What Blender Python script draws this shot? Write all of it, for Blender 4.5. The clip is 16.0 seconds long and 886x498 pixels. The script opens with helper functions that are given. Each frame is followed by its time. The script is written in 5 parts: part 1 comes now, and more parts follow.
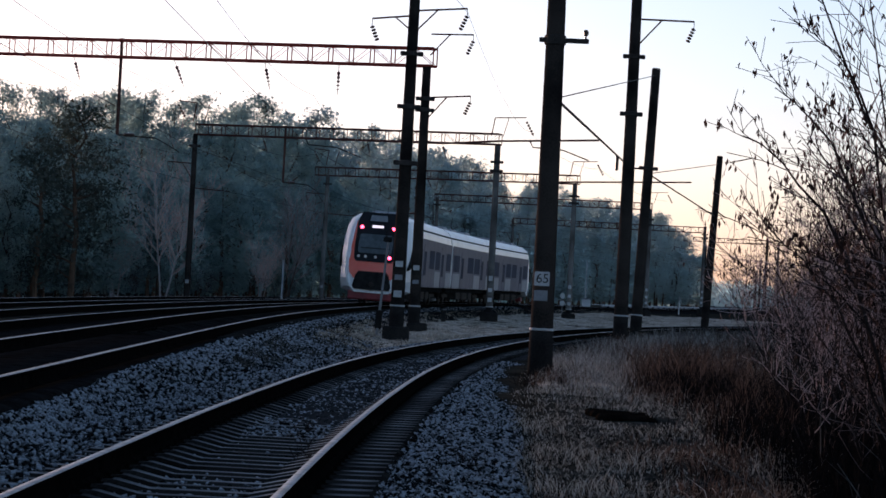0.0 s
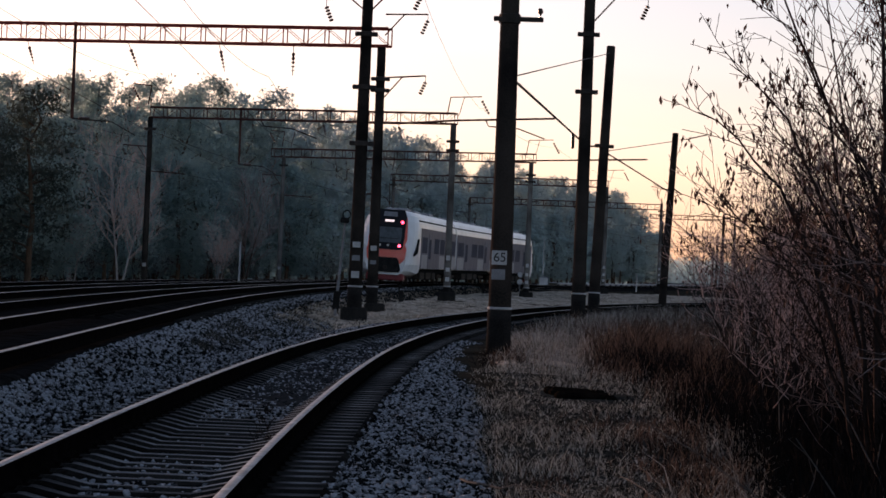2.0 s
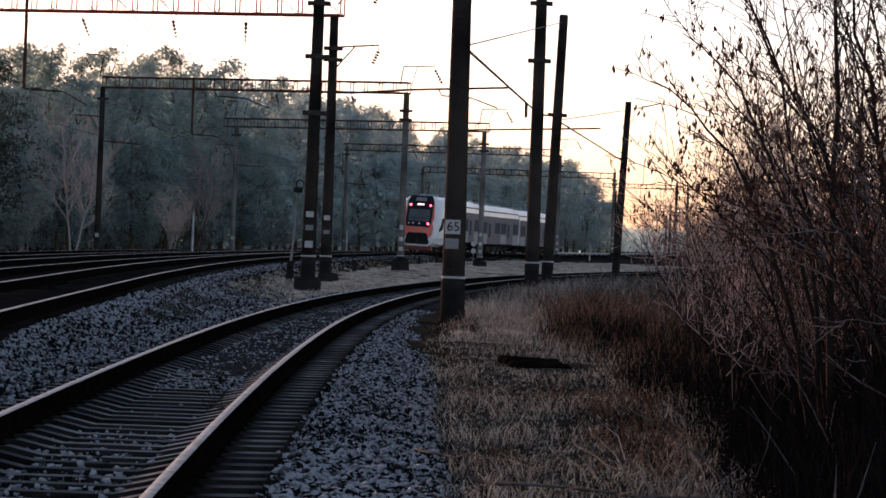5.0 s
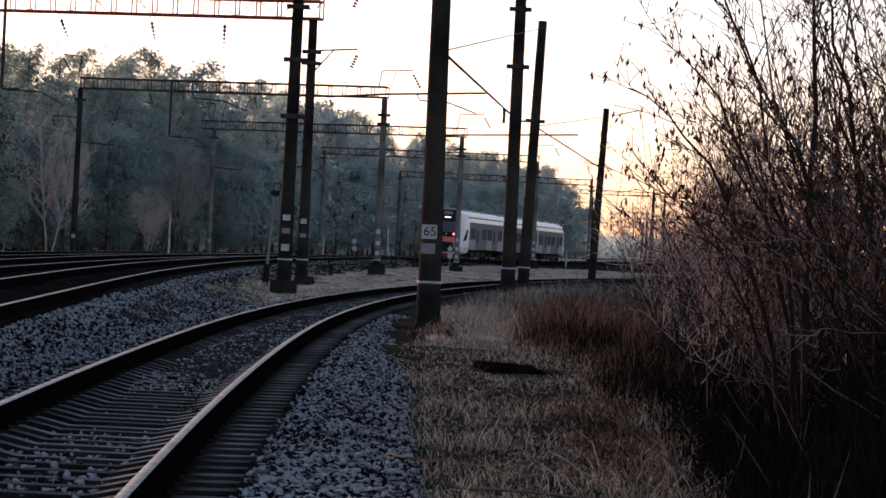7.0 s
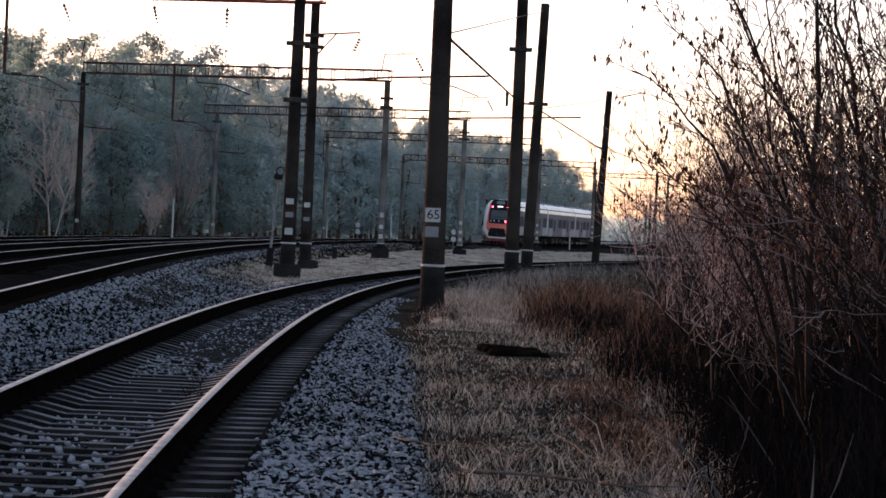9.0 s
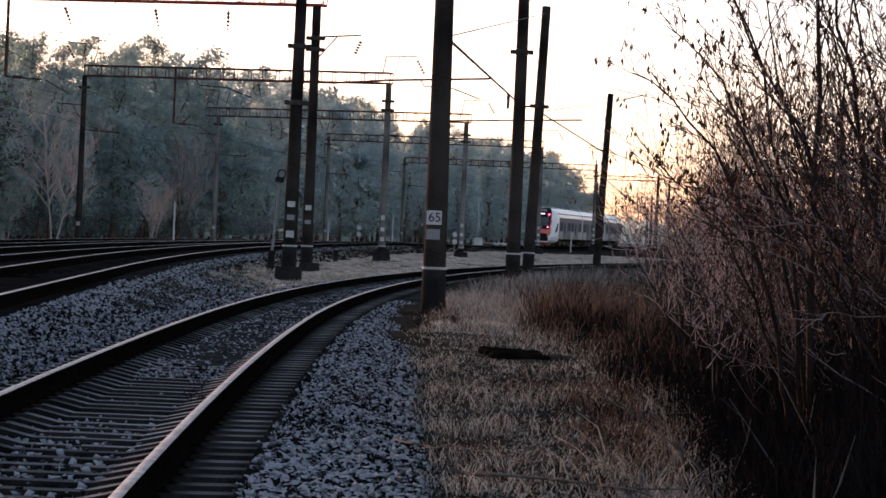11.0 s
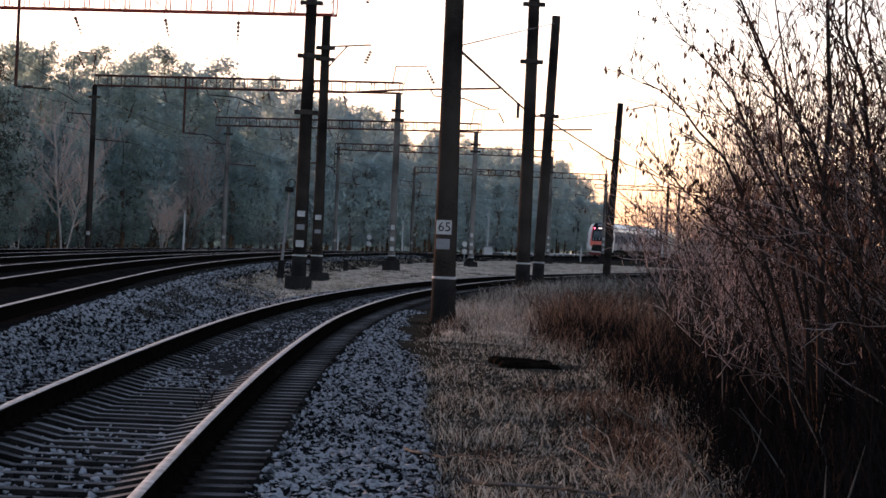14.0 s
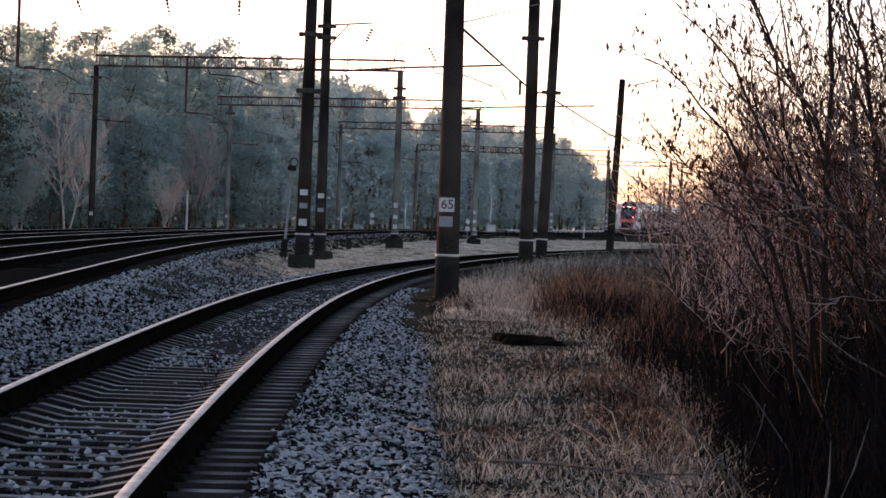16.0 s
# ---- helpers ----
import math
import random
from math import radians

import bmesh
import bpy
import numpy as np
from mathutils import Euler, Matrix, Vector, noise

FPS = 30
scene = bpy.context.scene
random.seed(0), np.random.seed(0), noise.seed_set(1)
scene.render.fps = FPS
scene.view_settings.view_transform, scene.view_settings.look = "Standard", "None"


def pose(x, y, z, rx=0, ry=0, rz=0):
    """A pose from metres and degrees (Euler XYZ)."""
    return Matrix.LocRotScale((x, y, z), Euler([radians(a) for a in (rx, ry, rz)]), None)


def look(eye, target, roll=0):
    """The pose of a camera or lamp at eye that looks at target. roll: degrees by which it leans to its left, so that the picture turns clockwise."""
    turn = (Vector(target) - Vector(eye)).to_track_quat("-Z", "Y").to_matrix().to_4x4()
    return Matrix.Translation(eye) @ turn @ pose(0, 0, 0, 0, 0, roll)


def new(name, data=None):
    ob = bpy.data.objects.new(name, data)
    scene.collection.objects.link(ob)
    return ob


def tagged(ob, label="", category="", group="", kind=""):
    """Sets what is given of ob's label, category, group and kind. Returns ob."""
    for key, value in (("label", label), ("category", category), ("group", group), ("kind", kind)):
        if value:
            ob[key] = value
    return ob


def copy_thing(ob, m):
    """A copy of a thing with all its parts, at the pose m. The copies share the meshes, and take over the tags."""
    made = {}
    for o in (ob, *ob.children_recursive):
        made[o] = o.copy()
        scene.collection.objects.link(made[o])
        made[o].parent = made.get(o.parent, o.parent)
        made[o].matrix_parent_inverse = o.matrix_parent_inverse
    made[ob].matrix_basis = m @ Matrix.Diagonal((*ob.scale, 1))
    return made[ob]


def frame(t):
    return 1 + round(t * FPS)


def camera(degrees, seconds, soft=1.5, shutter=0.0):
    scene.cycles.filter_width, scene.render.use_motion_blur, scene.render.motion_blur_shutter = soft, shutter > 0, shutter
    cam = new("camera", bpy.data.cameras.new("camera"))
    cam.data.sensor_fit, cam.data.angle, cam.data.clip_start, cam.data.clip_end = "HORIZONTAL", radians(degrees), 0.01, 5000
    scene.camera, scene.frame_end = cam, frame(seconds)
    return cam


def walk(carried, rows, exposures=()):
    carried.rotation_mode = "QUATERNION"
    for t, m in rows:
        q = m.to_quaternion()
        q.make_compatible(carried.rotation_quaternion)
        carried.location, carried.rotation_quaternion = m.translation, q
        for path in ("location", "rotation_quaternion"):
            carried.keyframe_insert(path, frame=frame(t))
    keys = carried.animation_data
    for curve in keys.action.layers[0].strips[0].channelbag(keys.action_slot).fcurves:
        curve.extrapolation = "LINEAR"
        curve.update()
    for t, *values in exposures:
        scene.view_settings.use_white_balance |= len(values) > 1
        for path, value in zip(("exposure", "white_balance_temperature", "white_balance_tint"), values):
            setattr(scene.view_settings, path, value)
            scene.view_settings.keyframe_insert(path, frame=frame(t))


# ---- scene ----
# camera: a hand-held phone with a long lens, standing beside the curve
cam = camera(17.82, 16.0, soft=1.6)
EYE = Vector((0.0, 0.0, 1.75))
# seconds, heading to the right, tilt up, lean (degrees)
TURNS = [
    (0, -2.271, 0.741, 3.06), (0.5, -1.004, -0.070, 2.93), (1, -1.296, -0.079, 2.53), (1.5, -1.106, 0.492, 2.37),
    (2, -1.384, 0.374, 2.36), (2.5, -0.927, -0.058, 2.46), (3, -0.766, -0.038, 2.57), (3.5, -0.758, -0.330, 2.46),
    (3.7, -0.609, -0.285, 2.34), (5.8, -0.391, -0.140, 2.19), (6, -0.394, -0.045, 2.41), (6.5, -0.142, 0.069, 2.52),
    (7, 0.055, -0.091, 2.80), (7.5, -0.252, -0.339, 2.52), (8, -0.032, -0.392, 2.59), (8.5, 0.035, -0.483, 2.64),
    (9, 0.000, -0.435, 2.58), (9.2, -0.069, -0.421, 2.58), (11.3, -0.005, -0.382, 2.51), (11.5, 0.051, -0.477, 2.41),
    (12, -0.038, -0.099, 2.74), (12.5, -0.023, -0.042, 2.70), (13, -0.059, -0.490, 2.58), (13.5, -0.114, -0.212, 2.50),
    (14, -0.237, -0.197, 2.53), (14.5, -0.684, -0.047, 2.50), (15, -0.806, -0.577, 2.67), (15.5, -0.156, -0.488, 2.62),
    (16, -0.282, -0.655, 2.07),
]
EXPOSURES = [(0.0, 0.79, 6950, 37), (0.5, 1.00, 8000, 45), (1.0, 1.78, 8800, 47), (1.5, 1.88, 9000, 47), (2.0, 0.75, 8600, 47), (2.5, 1.35, 8900, 47), (3.5, 1.30, 9000, 47), (6.0, 1.29, 9100, 48),
             (7.0, 1.32, 9100, 48), (8.0, 1.25, 9200, 48), (8.5, 1.62, 9200, 48), (9.0, 1.70, 9200, 48), (11.5, 1.66, 9300, 48), (12.5, 1.76, 9300, 48), (13.5, 1.73, 9300, 48), (14.0, 1.68, 9300, 48), (14.5, 1.39, 9300, 48), (15.0, 1.92, 9350, 48), (15.5, 1.91, 9350, 48), (16.0, 2.00, 9450, 49)]


def camera_walk():
    rows = []
    for t, turn, tilt, lean in TURNS:
        a, b = radians(turn), radians(tilt)
        way = Vector((math.sin(a) * math.cos(b), math.cos(a) * math.cos(b), math.sin(b)))
        rows.append((t, look(EYE, EYE + way * 100, lean)))
    walk(cam, rows, EXPOSURES)


camera_walk()

# world and sun: a pale winter dawn, the sun low on the left behind the wood
SUN_FROM = Vector((-0.62, 0.78, 0.10)).normalized()
world = bpy.data.worlds.new("sky")
scene.world = world
world.use_nodes = True
wn = world.node_tree.nodes
sky = wn.new("ShaderNodeTexSky")
sky.sky_type = "NISHITA"
sky.sun_disc = False
sky.sun_elevation = math.asin(SUN_FROM.z)
sky.sun_rotation = math.atan2(SUN_FROM.x, SUN_FROM.y)
sky.air_density, sky.dust_density, sky.ozone_density = 0.7, 1.0, 2.5
wn["Background"].inputs["Strength"].default_value = 0.15
haze = wn.new("ShaderNodeHueSaturation")  # thin high cloud pales the colours
haze.inputs["Saturation"].default_value = 0.95
haze.inputs["Hue"].default_value = 0.479
world.node_tree.links.new(sky.outputs[0], haze.inputs["Color"])
world.node_tree.links.new(haze.outputs[0], wn["Background"].inputs[0])
sun = new("sun", bpy.data.lights.new("sun", "SUN"))
sun.data.energy, sun.data.angle, sun.data.color = 2.2, radians(2.0), (1.0, 0.80, 0.62)
sun.matrix_basis = look(SUN_FROM * 200, (0, 0, 0))


# ---- materials ----
def surface(name, dark, light, scale=4.0, rough=0.8, metal=0.0, fine=60.0, bump=0.3, depth=0.01, stain=None, varied=0.0, island=0.0, glow=0.0, gloss=None, through_light=0.0, onset=0.55):
    """Two tones mixed by a coarse and a fine noise, with relief; stain: a third tone in patches."""
    m = bpy.data.materials.new(name)
    m.use_nodes = True
    n, l = m.node_tree.nodes, m.node_tree.links
    p = n["Principled BSDF"]
    tc = n.new("ShaderNodeTexCoord")
    a = n.new("ShaderNodeTexNoise")
    a.inputs["Scale"].default_value, a.inputs["Detail"].default_value = scale, 6
    b = n.new("ShaderNodeTexNoise")
    b.inputs["Scale"].default_value, b.inputs["Detail"].default_value = fine, 3
    for x in (a, b):
        l.new(tc.outputs["Object"], x.inputs["Vector"])
    add = n.new("ShaderNodeMath")
    add.operation = "MULTIPLY_ADD"
    l.new(b.outputs[0], add.inputs[0])
    add.inputs[1].default_value = 0.6
    l.new(a.outputs[0], add.inputs[2])
    fac = add.outputs[0]
    if varied or island:
        src = n.new("ShaderNodeObjectInfo").outputs["Random"] if varied else n.new("ShaderNodeNewGeometry").outputs["Random Per Island"]
        v = n.new("ShaderNodeMath")
        v.operation = "MULTIPLY_ADD"
        l.new(src, v.inputs[0])
        v.inputs[1].default_value = varied or island
        off = n.new("ShaderNodeMath")
        off.operation = "SUBTRACT"
        l.new(fac, off.inputs[0])
        off.inputs[1].default_value = (varied or island) / 2
        l.new(off.outputs[0], v.inputs[2])
        fac = v.outputs[0]
    ramp = n.new("ShaderNodeValToRGB")
    e = ramp.color_ramp.elements
    e[0].position, e[0].color = onset, (*dark, 1)
    e[1].position, e[1].color = 1.05, (*light, 1)
    l.new(fac, ramp.inputs[0])
    col = ramp.outputs[0]
    if stain:
        s = n.new("ShaderNodeTexNoise")
        s.inputs["Scale"].default_value, s.inputs["Detail"].default_value = scale * 0.35, 8
        l.new(tc.outputs["Object"], s.inputs["Vector"])
        r2 = n.new("ShaderNodeValToRGB")
        r2.color_ramp.elements[0].position, r2.color_ramp.elements[1].position = 0.48, 0.64
        l.new(s.outputs[0], r2.inputs[0])
        mix = n.new("ShaderNodeMixRGB")
        l.new(r2.outputs[0], mix.inputs[0])
        l.new(col, mix.inputs[1])
        mix.inputs[2].default_value = (*stain, 1)
        col = mix.outputs[0]
    l.new(col, p.inputs["Base Color"])
    p.inputs["Roughness"].default_value, p.inputs["Metallic"].default_value = rough, metal
    p.inputs["Specular IOR Level"].default_value = gloss if gloss is not None else (0.5 if rough < 0.6 else 0.0)
    if through_light:
        tr = n.new("ShaderNodeBsdfTranslucent")
        l.new(col, tr.inputs["Color"])
        ms = n.new("ShaderNodeMixShader")
        ms.inputs[0].default_value = through_light
        l.new(p.outputs[0], ms.inputs[1])
        l.new(tr.outputs[0], ms.inputs[2])
        l.new(ms.outputs[0], n["Material Output"].inputs["Surface"])
    if bump:
        bn = n.new("ShaderNodeBump")
        bn.inputs["Strength"].default_value, bn.inputs["Distance"].default_value = bump, depth
        l.new(b.outputs[0], bn.inputs["Height"])
        l.new(bn.outputs[0], p.inputs["Normal"])
    if glow:
        l.new(col, p.inputs["Emission Color"])
        p.inputs["Emission Strength"].default_value = glow
    return m


M = dict(
    ground=surface("dry_ground", (0.012, 0.011, 0.009), (0.042, 0.037, 0.03), 0.8, 0.95, fine=25, bump=0.6, depth=0.05, stain=(0.035, 0.034, 0.028)),
    ballast=surface("ballast_bed", (0.007, 0.007, 0.008), (0.055, 0.057, 0.06), 9, 0.9, fine=22, bump=1.0, depth=0.06),
    stone=surface("crushed_granite", (0.009, 0.010, 0.011), (0.325, 0.36, 0.39), 1.5, 0.85, fine=50, bump=0.4, island=1.1, onset=0.6),
    far_ballast=surface("far_ballast", (0.004, 0.004, 0.0042), (0.02, 0.0195, 0.0195), 3, 0.95, fine=14, bump=0.8, depth=0.05),
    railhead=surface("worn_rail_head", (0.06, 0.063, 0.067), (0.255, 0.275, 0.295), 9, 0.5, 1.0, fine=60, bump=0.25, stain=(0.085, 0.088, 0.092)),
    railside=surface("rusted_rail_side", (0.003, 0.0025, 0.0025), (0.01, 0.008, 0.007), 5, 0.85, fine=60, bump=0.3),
    sleeper=surface("weathered_concrete_sleeper", (0.07, 0.073, 0.075), (0.27, 0.28, 0.285), 3, 0.9, fine=40, bump=0.3, stain=(0.045, 0.042, 0.04), varied=0.5),
    darksleeper=surface("oily_shaded_sleeper", (0.007, 0.0065, 0.006), (0.03, 0.028, 0.026), 3, 0.9, fine=40, bump=0.3, varied=0.4),
    concrete=surface("dark_weathered_concrete", (0.011, 0.0095, 0.009), (0.050, 0.040, 0.035), 1.2, 0.9, fine=30, bump=0.25, stain=(0.009, 0.008, 0.008), varied=0.3),
    palemast=surface("pale_weathered_concrete", (0.06, 0.054, 0.05), (0.20, 0.185, 0.17), 1.2, 0.9, fine=30, bump=0.25, stain=(0.045, 0.04, 0.036), varied=0.4),
    steel=surface("rust_painted_steel", (0.055, 0.027, 0.023), (0.14, 0.060, 0.050), 3, 0.75, fine=40, bump=0.2),
    # redder copy of the steel: the near beam's red-lit edges as colour
    redsteel=surface("red_lit_steel", (0.22, 0.034, 0.026), (0.42, 0.075, 0.055), 3, 0.7, fine=40, bump=0.2),
    darksteel=surface("dark_steel", (0.025, 0.022, 0.02), (0.07, 0.06, 0.055), 3, 0.7, 0.3, fine=40, bump=0.1),
    tar=surface("tarred_foot", (0.012, 0.011, 0.011), (0.035, 0.032, 0.03), 2, 0.8, fine=30, bump=0.3),
    white=surface("faded_white_paint", (0.3, 0.3, 0.3), (0.58, 0.58, 0.57), 3, 0.7, fine=30, bump=0.1),
    grey=surface("grey_paint", (0.16, 0.17, 0.18), (0.26, 0.27, 0.28), 3, 0.7, fine=30, bump=0.1),
    black=surface("black_paint", (0.01, 0.01, 0.01), (0.03, 0.03, 0.03), 3, 0.6, fine=30, bump=0.0),
    wire=surface("copper_wire", (0.03, 0.026, 0.024), (0.07, 0.06, 0.055), 3, 0.6, 0.5, fine=30, bump=0.0),
    maroon=surface("dark_red_skirt", (0.16, 0.012, 0.015), (0.30, 0.03, 0.035), 2, 0.5, fine=30, bump=0.0),
    orange=surface("orange_red_coach_paint", (1.0, 0.13, 0.08), (1.0, 0.19, 0.13), 1.5, 0.35, fine=30, bump=0.0),
    coach=surface("white_coach_paint", (0.78, 0.78, 0.77), (0.88, 0.88, 0.87), 1.0, 0.32, fine=30, bump=0.0, stain=(0.72, 0.71, 0.70), gloss=0.3),
    coachgrey=surface("grey_coach_paint", (0.12, 0.118, 0.14), (0.17, 0.165, 0.19), 1.0, 0.5, fine=30, bump=0.0, gloss=0.03),
    panel=surface("pale_coach_panel", (0.26, 0.265, 0.28), (0.34, 0.345, 0.36), 1.0, 0.5, fine=30, bump=0.0, gloss=0.05),
    glass=surface("dark_tinted_glass", (0.008, 0.009, 0.010), (0.016, 0.017, 0.019), 1.0, 0.15, fine=30, bump=0.0, gloss=0.2),
    sideglass=surface("tinted_side_window", (0.08, 0.08, 0.094), (0.11, 0.108, 0.125), 0.8, 0.7, fine=5, bump=0.0, gloss=0.0),
    # blue-grey base colour carries the reflection in the windscreen
    screen=surface("windscreen_pane", (0.05, 0.065, 0.07), (0.10, 0.125, 0.13), 0.7, 0.12, fine=6, bump=0.0, gloss=0.4),
    redlight=surface("lit_red_lens", (1.0, 0.04, 0.10), (1.0, 0.08, 0.14), 1.0, 0.3, fine=30, bump=0.0, glow=5.0),
    lamp=surface("clear_lamp_lens", (0.5, 0.45, 0.42), (0.7, 0.65, 0.6), 1.0, 0.2, fine=30, bump=0.0),
    display=surface("lit_display", (0.7, 0.75, 0.8), (0.9, 0.92, 0.95), 1.0, 0.4, fine=30, bump=0.0, glow=0.6),
    bark=surface("pine_bark", (0.045, 0.03, 0.022), (0.16, 0.09, 0.06), 2, 0.95, fine=20, bump=0.4, varied=0.4),
    # needles lightened: the haze before the wood is put into the colour
    needles=surface("hazy_pine_needles", (0.27, 0.45, 0.44), (0.47, 0.65, 0.59), 0.25, 0.9, fine=3, bump=0.0, varied=0.5, through_light=0.55),
    # darker copy of the needles: the shade under the crowns as colour
    shade_needles=surface("shaded_conifer_depth", (0.115, 0.205, 0.215), (0.20, 0.305, 0.30), 0.25, 0.9, fine=3, bump=0.0, through_light=0.3),
    darkpine=surface("dark_green_pine_needles", (0.06, 0.10, 0.095), (0.15, 0.185, 0.15), 0.6, 0.9, fine=5, bump=0.0, through_light=0.2),
    # paler copy of the needles, with more distance haze in the colour
    farneedles=surface("haze_paled_wood", (0.45, 0.65, 0.65), (0.57, 0.75, 0.735), 0.2, 0.95, fine=2, bump=0.0, varied=0.25, through_light=0.45),
    birch=surface("pale_birch_bark", (0.32, 0.27, 0.25), (0.54, 0.46, 0.42), 2, 0.9, fine=20, bump=0.2),
    birchtwig=surface("reddish_birch_twigs", (0.52, 0.345, 0.29), (0.78, 0.57, 0.50), 2, 0.95, fine=20, bump=0.0),
    browntwig=surface("brown_bare_twigs", (0.30, 0.225, 0.205), (0.46, 0.35, 0.325), 2, 0.95, fine=20, bump=0.0),
    stem=surface("dark_shrub_bark", (0.011, 0.0085, 0.008), (0.044, 0.032, 0.029), 4, 0.9, fine=40, bump=0.2, varied=0.3),
    thicket=surface("shade_dark_stalks", (0.003, 0.003, 0.0035), (0.016, 0.0135, 0.0135), 4, 0.9, fine=40, bump=0.0),
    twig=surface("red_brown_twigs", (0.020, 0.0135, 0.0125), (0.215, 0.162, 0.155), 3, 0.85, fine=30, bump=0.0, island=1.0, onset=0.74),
    fartwig=surface("haze_paled_twigs", (0.03, 0.022, 0.021), (0.56, 0.40, 0.375), 3, 0.85, fine=30, bump=0.0, island=1.0, onset=0.62),
    leaf=surface("withered_brown_leaves", (0.014, 0.010, 0.0095), (0.085, 0.054, 0.046), 3, 0.8, fine=30, bump=0.0, island=0.8, through_light=0.3),
    grass=surface("frosted_dry_grass", (0.012, 0.012, 0.012), (0.40, 0.405, 0.37), 0.9, 0.9, fine=12, bump=0.0, island=0.9, through_light=0.15, onset=0.72),
    reed=surface("red_brown_dead_stalks", (0.012, 0.010, 0.0098), (0.12, 0.088, 0.074), 0.9, 0.9, fine=12, bump=0.0, island=0.8, through_light=0.25, onset=0.64),
    ditchweed=surface("dark_shaded_ditch_grass", (0.010, 0.010, 0.0098), (0.10, 0.092, 0.08), 0.9, 0.9, fine=12, bump=0.0, island=0.8, onset=0.65),
    deadwood=surface("bleached_dead_branch", (0.035, 0.034, 0.034), (0.12, 0.116, 0.112), 3, 0.9, fine=30, bump=0.3),
    platform=surface("pale_platform_concrete", (0.42, 0.42, 0.42), (0.62, 0.62, 0.61), 1, 0.85, fine=20, bump=0.1),
    verge=surface("frosted_verge_grass", (0.22, 0.19, 0.15), (0.60, 0.53, 0.44), 0.7, 0.9, fine=12, bump=0.0, island=0.5, through_light=0.3),
    bushshade=surface("dark_bush_shade", (0.003, 0.003, 0.003), (0.012, 0.010, 0.009), 3, 0.95, fine=40, bump=0.8, depth=0.04),
    lawn=surface("trodden_winter_turf", (0.009, 0.0098, 0.0095), (0.066, 0.071, 0.066), 2.2, 0.95, fine=30, bump=1.0, depth=0.05, stain=(0.037, 0.036, 0.028)),
    straw=surface("pale_straw", (0.09, 0.09, 0.086), (0.36, 0.36, 0.34), 0.7, 0.9, fine=12, bump=0.0, island=0.5, through_light=0.15),
    mat=surface("matted_winter_grass", (0.10, 0.082, 0.066), (0.66, 0.565, 0.47), 1.3, 0.95, fine=9, bump=1.0, depth=0.08, stain=(0.24, 0.195, 0.15)),
    # the haze of the horizon is in this base colour
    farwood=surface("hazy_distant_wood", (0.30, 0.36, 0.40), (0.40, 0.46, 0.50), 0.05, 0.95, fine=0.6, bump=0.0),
    oil_shade=surface("oily_dirt_and_shade", (0.003, 0.0025, 0.0025), (0.014, 0.011, 0.009), 3, 0.9, fine=30, bump=0.6, depth=0.03),
    insul=surface("brown_porcelain", (0.03, 0.016, 0.012), (0.07, 0.035, 0.025), 3, 0.3, fine=30, bump=0.0),
)


def rail_seat_darkening(m):
    """Oily rust on the sleepers round both rails, widened to paint the shade there too."""
    n, l = m.node_tree.nodes, m.node_tree.links
    p = n["Principled BSDF"]
    src = p.inputs["Base Color"].links[0].from_socket
    sep = n.new("ShaderNodeSeparateXYZ")
    l.new(n["Texture Coordinate"].outputs["Object"], sep.inputs[0])
    ab = n.new("ShaderNodeMath")
    ab.operation = "ABSOLUTE"
    l.new(sep.outputs[0], ab.inputs[0])
    r = n.new("ShaderNodeValToRGB")
    e = r.color_ramp.elements
    e[0].position, e[0].color = 0.46, (0, 0, 0, 1)
    e[1].position, e[1].color = 0.62, (1, 1, 1, 1)
    for at, v in ((0.80, 1), (0.92, 0.1)):
        k = e.new(at)
        k.color = (v, v, v, 1)
    half = n.new("ShaderNodeMath")
    half.operation = "MULTIPLY"
    l.new(ab.outputs[0], half.inputs[0])
    half.inputs[1].default_value = 0.86
    l.new(half.outputs[0], r.inputs[0])
    mix = n.new("ShaderNodeMixRGB")
    l.new(r.outputs[0], mix.inputs[0])
    l.new(src, mix.inputs[1])
    mix.inputs[2].default_value = (0.018, 0.014, 0.012, 1)
    l.new(mix.outputs[0], p.inputs["Base Color"])


rail_seat_darkening(M["sleeper"])


